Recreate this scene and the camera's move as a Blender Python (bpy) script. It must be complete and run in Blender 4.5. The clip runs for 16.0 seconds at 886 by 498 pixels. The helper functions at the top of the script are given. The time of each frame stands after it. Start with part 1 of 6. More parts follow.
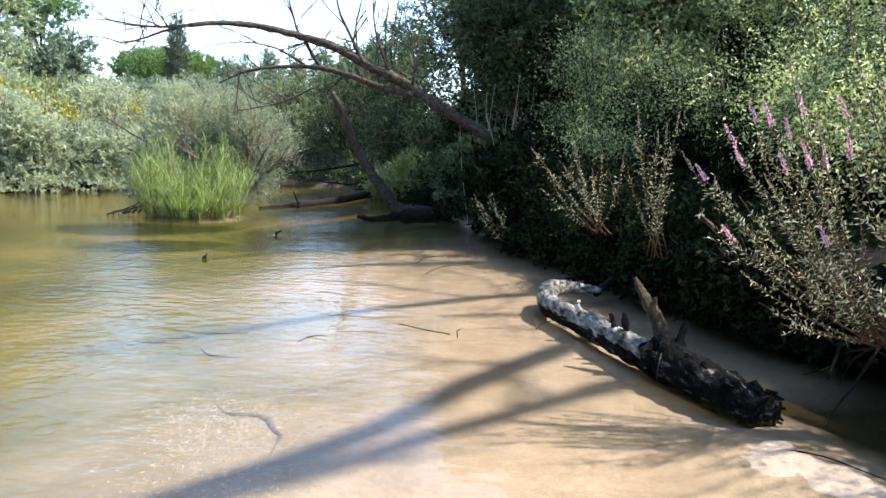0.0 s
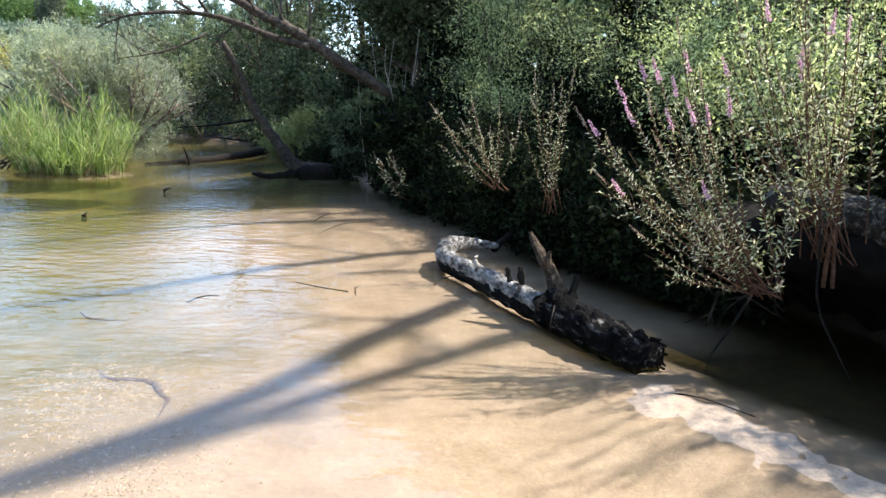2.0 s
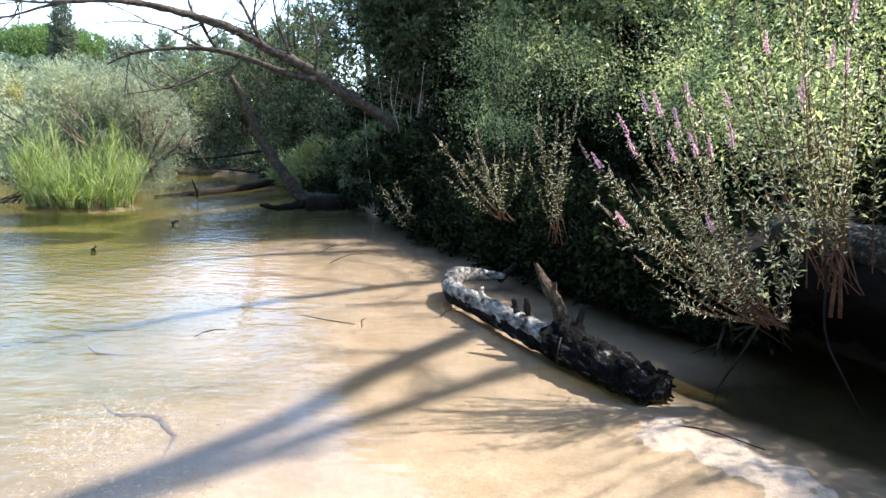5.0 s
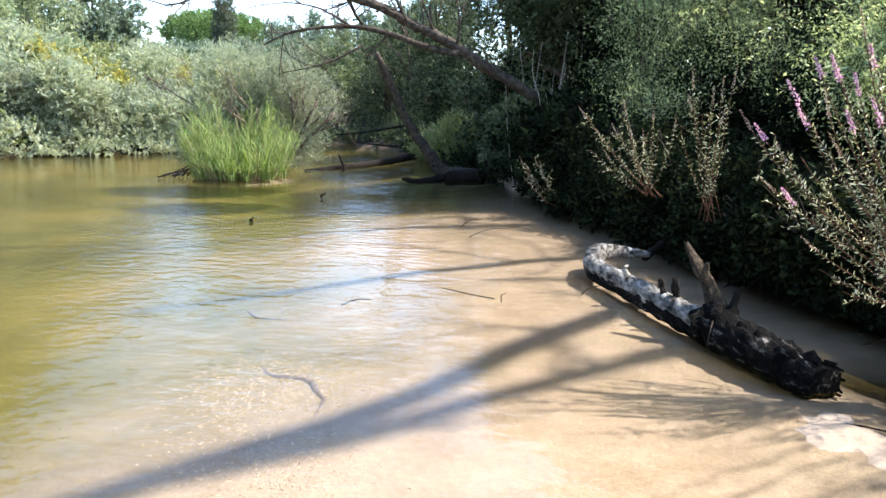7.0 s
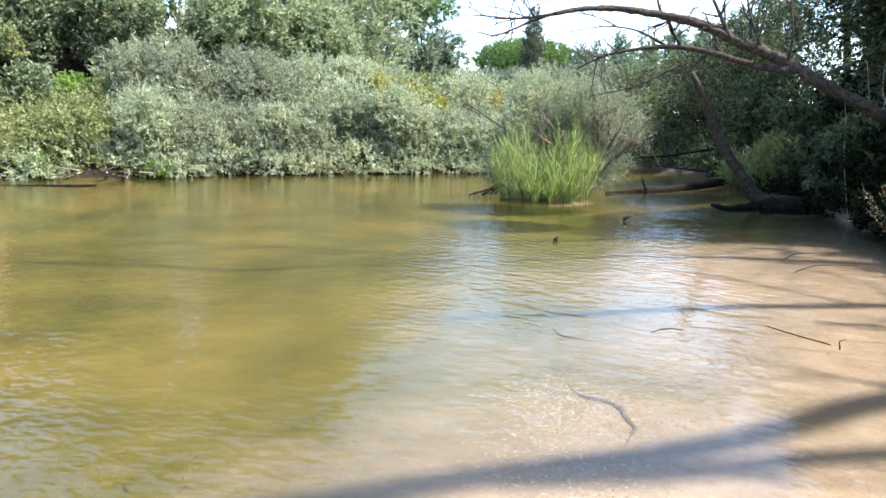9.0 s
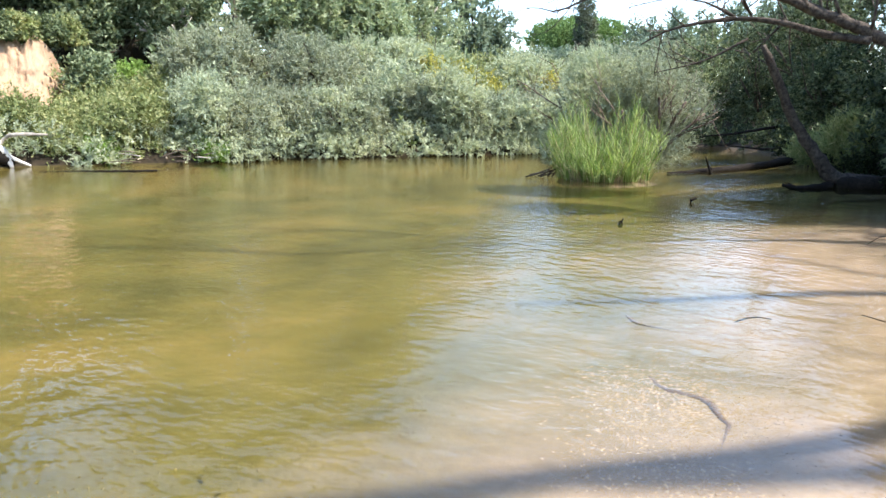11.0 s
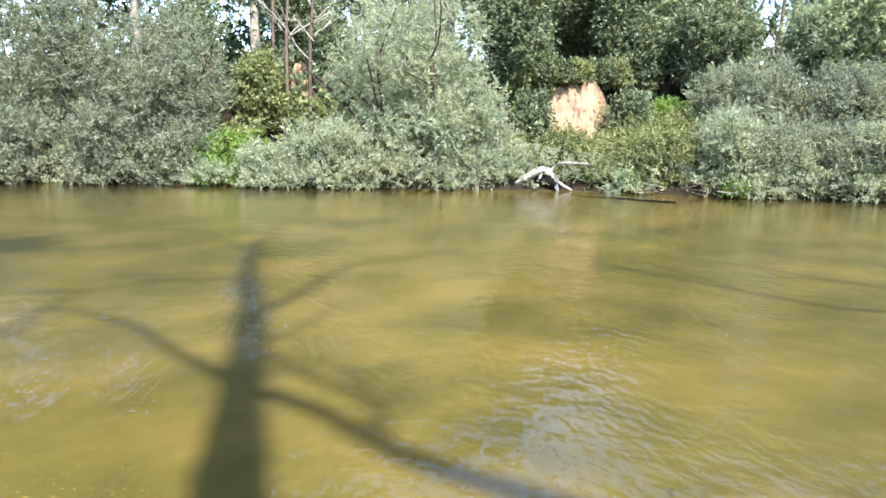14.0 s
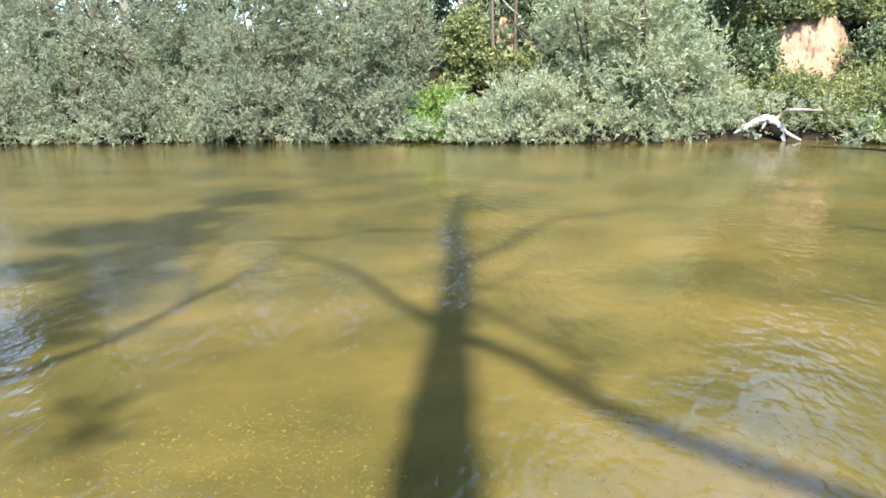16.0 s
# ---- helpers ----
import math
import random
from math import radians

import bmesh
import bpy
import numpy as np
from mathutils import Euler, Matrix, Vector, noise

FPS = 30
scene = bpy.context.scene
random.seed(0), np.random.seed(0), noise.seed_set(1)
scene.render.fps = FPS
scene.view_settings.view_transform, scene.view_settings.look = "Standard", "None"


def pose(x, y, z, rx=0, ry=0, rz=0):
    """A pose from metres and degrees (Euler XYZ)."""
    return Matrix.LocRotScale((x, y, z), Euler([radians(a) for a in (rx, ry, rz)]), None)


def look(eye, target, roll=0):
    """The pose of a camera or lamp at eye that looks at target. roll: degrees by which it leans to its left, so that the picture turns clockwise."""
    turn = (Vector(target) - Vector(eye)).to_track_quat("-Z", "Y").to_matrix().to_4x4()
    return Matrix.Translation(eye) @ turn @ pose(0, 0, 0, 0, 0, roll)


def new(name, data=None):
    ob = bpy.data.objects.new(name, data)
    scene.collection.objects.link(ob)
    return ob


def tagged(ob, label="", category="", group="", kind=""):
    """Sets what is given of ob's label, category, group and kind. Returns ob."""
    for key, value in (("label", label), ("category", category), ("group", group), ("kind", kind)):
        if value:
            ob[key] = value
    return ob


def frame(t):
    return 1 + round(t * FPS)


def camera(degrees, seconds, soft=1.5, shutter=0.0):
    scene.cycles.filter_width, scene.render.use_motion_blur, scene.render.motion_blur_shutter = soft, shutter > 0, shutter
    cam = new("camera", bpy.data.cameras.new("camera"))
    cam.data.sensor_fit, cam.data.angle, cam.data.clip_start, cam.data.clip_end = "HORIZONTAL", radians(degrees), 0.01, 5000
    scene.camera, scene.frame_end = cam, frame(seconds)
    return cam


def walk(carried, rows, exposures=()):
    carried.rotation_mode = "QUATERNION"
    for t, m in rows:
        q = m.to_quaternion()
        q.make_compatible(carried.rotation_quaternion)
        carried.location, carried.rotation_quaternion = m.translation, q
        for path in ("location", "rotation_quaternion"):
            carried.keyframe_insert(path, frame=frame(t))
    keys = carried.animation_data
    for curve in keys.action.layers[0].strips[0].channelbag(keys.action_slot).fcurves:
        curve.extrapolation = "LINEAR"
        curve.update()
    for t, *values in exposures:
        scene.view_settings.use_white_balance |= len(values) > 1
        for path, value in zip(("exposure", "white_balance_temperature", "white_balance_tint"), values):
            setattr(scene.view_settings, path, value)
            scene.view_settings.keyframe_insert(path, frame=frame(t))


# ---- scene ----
cam = camera(64.79, 16.0)
PATH = [
    (0.0, 0.000, -0.000, 1.600, 82.00, -1.20, 0.00),
    (0.5, 0.007, 0.005, 1.596, 81.01, -1.89, -1.75),
    (1.0, 0.023, 0.004, 1.608, 81.37, -0.94, -3.12),
    (1.5, 0.025, 0.002, 1.607, 81.12, -0.87, -3.90),
    (2.0, 0.040, 0.055, 1.566, 78.87, -2.14, -7.98),
    (2.5, 0.065, 0.073, 1.583, 79.16, -1.24, -9.66),
    (3.0, 0.076, 0.087, 1.632, 81.26, -0.12, -9.69),
    (5.5, 0.048, 0.035, 1.600, 80.91, -1.66, -6.87),
    (6.0, 0.057, 0.071, 1.599, 78.95, -0.70, -5.22),
    (6.5, 0.039, 0.085, 1.605, 79.34, -0.52, -2.00),
    (7.0, 0.011, 0.092, 1.601, 78.81, -0.68, 3.68),
    (7.5, -0.027, 0.094, 1.598, 78.12, -0.63, 10.24),
    (8.0, -0.061, 0.076, 1.589, 78.73, -0.63, 17.54),
    (8.5, -0.115, 0.046, 1.588, 80.40, -0.98, 24.31),
    (11.0, -0.427, 0.162, 1.567, 78.95, 0.36, 31.32),
    (11.5, -0.437, 0.152, 1.613, 78.39, 0.31, 33.65),
    (12.0, -0.374, 0.122, 1.615, 77.08, 0.16, 38.63),
    (12.5, -0.311, 0.053, 1.632, 78.39, -0.81, 46.01),
    (13.0, -0.154, 0.023, 1.639, 79.74, -0.96, 56.70),
    (13.5, -0.096, -0.033, 1.653, 80.85, -1.10, 64.12),
    (14.0, -0.107, -0.060, 1.654, 81.34, -0.83, 72.16),
    (14.5, -0.133, -0.066, 1.660, 79.99, -0.83, 73.65),
    (15.0, -0.155, -0.076, 1.650, 77.33, -0.35, 77.09),
    (15.5, -0.145, -0.099, 1.645, 77.44, 0.93, 83.25),
    (16.0, -0.102, -0.101, 1.627, 77.73, 1.15, 88.45),
]
walk(cam, [(t, pose(*row)) for t, *row in PATH], [(0.0, 1.5), (3.0, 1.56), (5.5, 1.7), (7.5, 1.63), (11.0, 1.55), (16.0, 1.57)])

# ---- light ----
SUN = Vector((1.0, 0.15, 1.3)).normalized()
world = bpy.data.worlds.new("sky")
world.use_nodes = True
scene.world = world
_n = world.node_tree.nodes
_sky = _n.new("ShaderNodeTexSky")
_sky.sky_type = "NISHITA"
_sky.sun_disc = False
_sky.sun_elevation = math.asin(SUN.z)
_sky.sun_rotation = math.atan2(SUN.x, SUN.y)
_sky.air_density, _sky.dust_density, _sky.ozone_density = 1.0, 0.35, 2.0
world.node_tree.links.new(_sky.outputs[0], _n["Background"].inputs[0])
_n["Background"].inputs[1].default_value = 0.215
_sun = new("sun", bpy.data.lights.new("sun", "SUN"))
_sun.data.energy, _sun.data.angle, _sun.data.color = 5.0, radians(0.9), (1.0, 0.95, 0.89)
_sun.matrix_world = look((0, 0, 30), Vector((0, 0, 30)) - SUN)
scene.view_settings.exposure = 1.4


# ---- materials ----
def mat(name):
    m = bpy.data.materials.new(name)
    m.use_nodes = True
    nt = m.node_tree
    return m, nt, nt.nodes["Principled BSDF"], nt.nodes["Material Output"]


def node(nt, kind, **values):
    n = nt.nodes.new(kind)
    for key, value in values.items():
        n.inputs[key].default_value = value
    return n


def ramp(nt, fac, stops):
    r = nt.nodes.new("ShaderNodeValToRGB")
    while len(r.color_ramp.elements) < len(stops):
        r.color_ramp.elements.new(0.5)
    for e, (p, c) in zip(r.color_ramp.elements, stops):
        e.position, e.color = p, (*c, 1)
    nt.links.new(fac, r.inputs[0])
    return r.outputs[0]


def noise_of(nt, coords, scale, detail=4.0, rough=0.6):
    n = node(nt, "ShaderNodeTexNoise", Scale=scale, Detail=detail, Roughness=rough)
    nt.links.new(coords, n.inputs["Vector"])
    return n.outputs[0]


def mixed(nt, fac, a, b, blend="MIX"):
    m = nt.nodes.new("ShaderNodeMix")
    m.data_type, m.blend_type = "RGBA", blend
    for value, socket in ((fac, 0), (a, 6), (b, 7)):
        if hasattr(value, "is_output"):
            nt.links.new(value, m.inputs[socket])
        else:
            m.inputs[socket].default_value = value if socket == 0 else (*value, 1)
    return m.outputs[2]


def leaf_material(name, dark, mid, light, through_share=0.35, rough=0.55, sheen=0.12):
    """Leaves: each one takes its own shade; thin, so that some light comes through."""
    m, nt, p, out = mat(name)
    geo = nt.nodes.new("ShaderNodeNewGeometry")
    one = ramp(nt, geo.outputs["Random Per Island"], [(0.0, dark), (0.5, mid), (1.0, light)])
    patch = noise_of(nt, geo.outputs["Position"], 0.8, 3.0)
    tint = ramp(nt, patch, [(0.3, (0.78, 0.84, 0.8)), (0.7, (1.18, 1.12, 1.0))])
    col = mixed(nt, 1.0, one, tint, "MULTIPLY")
    nt.links.new(col, p.inputs["Base Color"])
    p.inputs["Roughness"].default_value = rough
    p.inputs["Specular IOR Level"].default_value = sheen
    tr = nt.nodes.new("ShaderNodeBsdfTranslucent")
    warm = mixed(nt, 1.0, col, (1.1, 1.08, 0.8), "MULTIPLY")
    nt.links.new(warm, tr.inputs[0])
    mix = node(nt, "ShaderNodeMixShader", Fac=through_share)
    nt.links.new(p.outputs[0], mix.inputs[1])
    nt.links.new(tr.outputs[0], mix.inputs[2])
    nt.links.new(mix.outputs[0], out.inputs[0])
    return m


def wood_material(name, dark, light, scale=9.0, bump=0.6, rough=0.85, patches=None):
    m, nt, p, out = mat(name)
    co = nt.nodes.new("ShaderNodeTexCoord").outputs["Object"]
    a = noise_of(nt, co, scale, 8.0, 0.7)
    b = noise_of(nt, co, scale * 0.18, 3.0)
    col = ramp(nt, a, [(0.33, dark), (0.68, light)])
    col = mixed(nt, 1.0, col, ramp(nt, b, [(0.3, (0.6, 0.6, 0.6)), (0.7, (1.2, 1.2, 1.2))]), "MULTIPLY")
    if patches:
        c = noise_of(nt, co, scale * 0.6, 5.0, 0.65)
        f = ramp(nt, c, [(0.5, (0, 0, 0)), (0.62, (1, 1, 1))])
        col = mixed(nt, f, col, patches)
    nt.links.new(col, p.inputs["Base Color"])
    p.inputs["Roughness"].default_value = rough
    p.inputs["Specular IOR Level"].default_value = 0.12
    bp = node(nt, "ShaderNodeBump", Strength=bump, Distance=0.03)
    nt.links.new(a, bp.inputs["Height"])
    nt.links.new(bp.outputs[0], p.inputs["Normal"])
    return m


WILLOW = leaf_material("willow_leaf", (0.275, 0.315, 0.23), (0.35, 0.39, 0.29), (0.44, 0.475, 0.37), 0.48)
WILLOW_DARK = leaf_material("grey_willow_leaf", (0.155, 0.178, 0.13), (0.235, 0.262, 0.198), (0.325, 0.352, 0.275), 0.45)
BRAMBLE = leaf_material("bramble_leaf", (0.11, 0.14, 0.055), (0.21, 0.245, 0.11), (0.37, 0.37, 0.2), 0.4)
BRIGHT = leaf_material("fresh_leaf", (0.09, 0.17, 0.035), (0.19, 0.3, 0.075), (0.3, 0.4, 0.14))
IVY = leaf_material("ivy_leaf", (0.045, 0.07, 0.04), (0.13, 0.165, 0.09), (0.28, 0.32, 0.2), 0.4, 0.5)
# Lighter copy of the ivy above, with sunlight put into its colour.
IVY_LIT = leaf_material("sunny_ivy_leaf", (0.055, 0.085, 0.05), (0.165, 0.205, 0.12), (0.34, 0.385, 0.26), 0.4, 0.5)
# Near-black copy of the bank leaves: the bank's shade sits in the colour.
SHADE = leaf_material("shaded_bank_leaf", (0.002, 0.0035, 0.002), (0.008, 0.013, 0.0065), (0.036, 0.05, 0.023), 0.35, 0.7, 0.06)
DUSKY = leaf_material("dusky_leaf", (0.02, 0.032, 0.019), (0.06, 0.08, 0.045), (0.16, 0.19, 0.115), 0.4, 0.5)
# Very pale leaf tones: sunlight on the bank's tops is put into the colour.
SUNLIT = leaf_material("sunlit_leaf", (0.016, 0.03, 0.014), (0.25, 0.32, 0.15), (0.78, 0.83, 0.5), 0.5, 0.4, 0.4)
TALL = leaf_material("eucalyptus_leaf", (0.14, 0.19, 0.115), (0.27, 0.325, 0.21), (0.43, 0.47, 0.345), 0.45)
PINE = leaf_material("pine_needles", (0.05, 0.1, 0.035), (0.13, 0.21, 0.07), (0.22, 0.31, 0.115), 0.2)
CYPRESS = leaf_material("cypress_leaf", (0.06, 0.08, 0.05), (0.11, 0.13, 0.09), (0.2, 0.21, 0.16), 0.15)
# Distance haze is mixed into this leaf colour as a blue-grey tint.
FAR = leaf_material("hazed_leaf", (0.1, 0.145, 0.11), (0.175, 0.225, 0.175), (0.26, 0.31, 0.245))
YELLOW = leaf_material("yellow_leaf", (0.2, 0.21, 0.06), (0.35, 0.33, 0.09), (0.5, 0.45, 0.12))
GRASS = leaf_material("river_grass", (0.08, 0.14, 0.035), (0.225, 0.315, 0.09), (0.5, 0.57, 0.28), 0.5, 0.45, 0.25)
STRAW = leaf_material("dry_stalk", (0.25, 0.2, 0.1), (0.4, 0.34, 0.2), (0.55, 0.5, 0.33), 0.2)
HERB = leaf_material("loosestrife_leaf", (0.05, 0.07, 0.03), (0.3, 0.335, 0.19), (0.8, 0.78, 0.64), 0.4, 0.4, 0.4)
PETAL = leaf_material("purple_petal", (0.5, 0.24, 0.48), (0.66, 0.4, 0.64), (0.85, 0.68, 0.84), 0.45)
FADED = leaf_material("faded_spike", (0.3, 0.22, 0.2), (0.5, 0.4, 0.38), (0.72, 0.62, 0.6), 0.3)
BARK = wood_material("dark_bark", (0.03, 0.022, 0.015), (0.13, 0.1, 0.075))
DEAD = wood_material("dead_wood", (0.018, 0.014, 0.011), (0.125, 0.1, 0.08), 14.0, 1.0)
SPLIT = wood_material("split_wood", (0.006, 0.004, 0.003), (0.11, 0.078, 0.05), 22.0, 1.0, 0.8)
LICHEN = wood_material("lichen_bark", (0.015, 0.012, 0.009), (0.05, 0.042, 0.033), 40.0, 1.0, 0.9, (0.14, 0.134, 0.12))
BLEACHED = wood_material("bleached_wood", (0.4, 0.37, 0.34), (0.7, 0.67, 0.63), 6.0, 0.5)
PALE_BARK = wood_material("pale_bark", (0.2, 0.17, 0.14), (0.5, 0.45, 0.38), 5.0, 0.3)
DRIFTED = wood_material("sodden_branch", (0.09, 0.065, 0.05), (0.2, 0.15, 0.115), 14.0, 0.4)
STEM = wood_material("herb_stem", (0.05, 0.022, 0.013), (0.17, 0.09, 0.055), 20.0, 0.1)
# Earth coloured almost black: the deep shade of the hollow is painted in.
SHADED_EARTH = wood_material("shaded_earth", (0.002, 0.0016, 0.001), (0.009, 0.0065, 0.0045), 8.0, 0.8, 0.95)
WET = wood_material("wet_wood", (0.005, 0.004, 0.003), (0.02, 0.0155, 0.012), 16.0, 0.8, 0.85)


def log_material(name, stops, blotches, bump, rough, shine):
    """Weathered wood, its grain and cracks running along the trunk."""
    m, nt, p, out = mat(name)
    co = nt.nodes.new("ShaderNodeTexCoord").outputs["Object"]
    mp = node(nt, "ShaderNodeMapping")
    mp.inputs["Rotation"].default_value = (0, 0, -0.27)
    mp.inputs["Scale"].default_value = (15.0, 3.2, 15.0)
    nt.links.new(co, mp.inputs[0])
    grain, blotch = noise_of(nt, mp.outputs[0], 1.6, 8.0, 0.65), noise_of(nt, co, 6.0, 5.0)
    col = ramp(nt, grain, stops)
    col = mixed(nt, 1.0, col, ramp(nt, blotch, [(0.38, (blotches,) * 3), (0.6, (1.1, 1.1, 1.1))]), "MULTIPLY")
    nt.links.new(col, p.inputs["Base Color"])
    p.inputs["Roughness"].default_value = rough
    p.inputs["Specular IOR Level"].default_value = shine
    bp = node(nt, "ShaderNodeBump", Strength=1.0, Distance=bump)
    nt.links.new(grain, bp.inputs["Height"])
    nt.links.new(bp.outputs[0], p.inputs["Normal"])
    return m


LOG = log_material("weathered_log", [(0.36, (0.012, 0.01, 0.008)), (0.46, (0.13, 0.117, 0.1)), (0.66, (0.4, 0.38, 0.35))], 0.35, 0.03, 0.8, 0.15)
# Dark bark; the palest grain stop paints in sunlit flecks on its ridges.
LOGBARK = log_material("sun_flecked_bark", [(0.48, (0.0015, 0.0012, 0.001)), (0.58, (0.012, 0.01, 0.0085)), (0.7, (0.22, 0.2, 0.175))], 0.3, 0.045, 0.75, 0.06)


def ground_material():
    """Sand along the water, olive silt in the deep bed, brown litter on the banks."""
    m, nt, p, out = mat("river_ground")
    geo = nt.nodes.new("ShaderNodeNewGeometry")
    pos = geo.outputs["Position"]
    sep = nt.nodes.new("ShaderNodeSeparateXYZ")
    nt.links.new(pos, sep.inputs[0])
    fine, mid, big = noise_of(nt, pos, 60.0, 3.0), noise_of(nt, pos, 3.0, 5.0), noise_of(nt, pos, 0.45, 4.0)
    sand = ramp(nt, mid, [(0.3, (0.265, 0.2, 0.142)), (0.7, (0.36, 0.282, 0.21))])
    silt = ramp(nt, big, [(0.3, (0.06, 0.057, 0.015)), (0.5, (0.122, 0.103, 0.026)), (0.7, (0.2, 0.148, 0.042))])
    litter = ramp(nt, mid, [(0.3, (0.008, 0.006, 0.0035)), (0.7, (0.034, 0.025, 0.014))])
    jitter = nt.nodes.new("ShaderNodeMath")
    jitter.operation = "MULTIPLY_ADD"
    nt.links.new(big, jitter.inputs[0])
    jitter.inputs[1].default_value = 0.3
    nt.links.new(sep.outputs[2], jitter.inputs[2])

    def between(socket, lo, hi):
        r = node(nt, "ShaderNodeMapRange")
        nt.links.new(socket, r.inputs[0])
        r.inputs[1].default_value, r.inputs[2].default_value = lo, hi
        return r.outputs[0]

    col = mixed(nt, between(jitter.outputs[0], -0.14, 0.06), silt, sand)
    col = mixed(nt, between(sep.outputs[0], -7.0, -10.0), col, silt)
    dry = mixed(nt, between(sep.outputs[2], 0.0, 0.05), col, mixed(nt, 1.0, col, (0.86, 0.82, 0.78), "MULTIPLY"))
    col = mixed(nt, between(jitter.outputs[0], 0.22, 0.34), dry, litter)
    # Towards the near bank the bed darkens to litter, standing for the hollow's shade.
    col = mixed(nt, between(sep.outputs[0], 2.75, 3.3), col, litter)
    col = mixed(nt, between(sep.outputs[0], -8.0, -11.0), col, mixed(nt, between(sep.outputs[2], -0.05, 0.03), col, litter))
    col = mixed(nt, between(sep.outputs[1], 14.0, 18.0), col, mixed(nt, between(sep.outputs[2], -0.05, 0.03), col, litter))
    # Slanting edge of the bank's shade, painted over the muddy bed beside the sandbar.
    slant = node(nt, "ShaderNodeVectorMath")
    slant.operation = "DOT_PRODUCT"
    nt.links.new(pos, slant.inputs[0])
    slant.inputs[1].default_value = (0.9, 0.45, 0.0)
    shade_mud = ramp(nt, mid, [(0.3, (0.009, 0.0065, 0.004)), (0.7, (0.03, 0.021, 0.013))])
    col = mixed(nt, between(slant.outputs["Value"], 3.72, 4.05), col, mixed(nt, between(sep.outputs[1], 5.0, 4.4), col, shade_mud))
    grit = noise_of(nt, pos, 17.0, 5.0, 0.7)
    col = mixed(nt, 1.0, col, ramp(nt, grit, [(0.3, (0.9, 0.895, 0.89)), (0.7, (1.09, 1.09, 1.09))]), "MULTIPLY")
    col = mixed(nt, 1.0, col, ramp(nt, fine, [(0.3, (0.82, 0.82, 0.82)), (0.7, (1.15, 1.15, 1.15))]), "MULTIPLY")
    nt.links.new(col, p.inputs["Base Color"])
    p.inputs["Roughness"].default_value = 0.8
    p.inputs["Specular IOR Level"].default_value = 0.15
    bp = node(nt, "ShaderNodeBump", Strength=0.5, Distance=0.03)
    nt.links.new(mid, bp.inputs["Height"])
    bq = node(nt, "ShaderNodeBump", Strength=0.3, Distance=0.012)
    nt.links.new(grit, bq.inputs["Height"])
    nt.links.new(bp.outputs[0], bq.inputs["Normal"])
    nt.links.new(bq.outputs[0], p.inputs["Normal"])
    return m


def water_material():
    """Clear to slightly silty water: light passes through, and the rippled surface mirrors the sky."""
    m, nt, p, out = mat("river_water")
    nt.nodes.remove(p)
    geo = nt.nodes.new("ShaderNodeNewGeometry")
    pos = geo.outputs["Position"]
    mp = node(nt, "ShaderNodeMapping")
    mp.inputs["Rotation"].default_value = (0, 0, 0.5)
    mp.inputs["Scale"].default_value = (1.0, 1.8, 1.0)
    nt.links.new(pos, mp.inputs[0])
    r1, r2, calm = noise_of(nt, mp.outputs[0], 4.6, 2.0, 0.5), noise_of(nt, mp.outputs[0], 1.6, 2.0), noise_of(nt, pos, 0.35, 2.0)
    amount = node(nt, "ShaderNodeMapRange")
    where = nt.nodes.new("ShaderNodeSeparateXYZ")
    nt.links.new(pos, where.inputs[0])
    nt.links.new(calm, amount.inputs[0])
    shelter = node(nt, "ShaderNodeMapRange")
    nt.links.new(where.outputs[0], shelter.inputs[0])
    for k, v in enumerate((0.6, -2.2, 0.06, 1.0)):
        shelter.inputs[k + 1].default_value = v
    still = node(nt, "ShaderNodeMath")
    still.operation = "MULTIPLY"
    nt.links.new(amount.outputs[0], still.inputs[0])
    nt.links.new(shelter.outputs[0], still.inputs[1])
    for k, v in enumerate((0.35, 0.7, 0.3, 1.0)):
        amount.inputs[k + 1].default_value = v
    b1 = node(nt, "ShaderNodeBump", Distance=0.021)
    nt.links.new(still.outputs[0], b1.inputs["Strength"])
    nt.links.new(r1, b1.inputs["Height"])
    b2 = node(nt, "ShaderNodeBump", Strength=0.4, Distance=0.028)
    nt.links.new(r2, b2.inputs["Height"])
    nt.links.new(b1.outputs[0], b2.inputs["Normal"])
    r3 = noise_of(nt, mp.outputs[0], 12.0, 1.0, 0.5)
    b3 = node(nt, "ShaderNodeBump", Distance=0.0045)
    nt.links.new(still.outputs[0], b3.inputs["Strength"])
    nt.links.new(r3, b3.inputs["Height"])
    nt.links.new(b2.outputs[0], b3.inputs["Normal"])
    clear = nt.nodes.new("ShaderNodeBsdfTransparent")
    clear.inputs[0].default_value = (0.97, 0.96, 0.93, 1)
    silt = nt.nodes.new("ShaderNodeBsdfDiffuse")
    silt.inputs[0].default_value = (0.25, 0.185, 0.05, 1)
    body = node(nt, "ShaderNodeMixShader", Fac=0.06)
    nt.links.new(clear.outputs[0], body.inputs[1])
    nt.links.new(silt.outputs[0], body.inputs[2])
    gloss = nt.nodes.new("ShaderNodeBsdfGlossy")
    gloss.inputs["Roughness"].default_value = 0.03
    nt.links.new(b3.outputs[0], gloss.inputs["Normal"])
    fr = node(nt, "ShaderNodeFresnel", IOR=1.45)
    nt.links.new(b3.outputs[0], fr.inputs["Normal"])
    top = nt.nodes.new("ShaderNodeMixShader")
    nt.links.new(fr.outputs[0], top.inputs[0])
    nt.links.new(body.outputs[0], top.inputs[1])
    nt.links.new(gloss.outputs[0], top.inputs[2])
    nt.links.new(top.outputs[0], out.inputs[0])
    return m


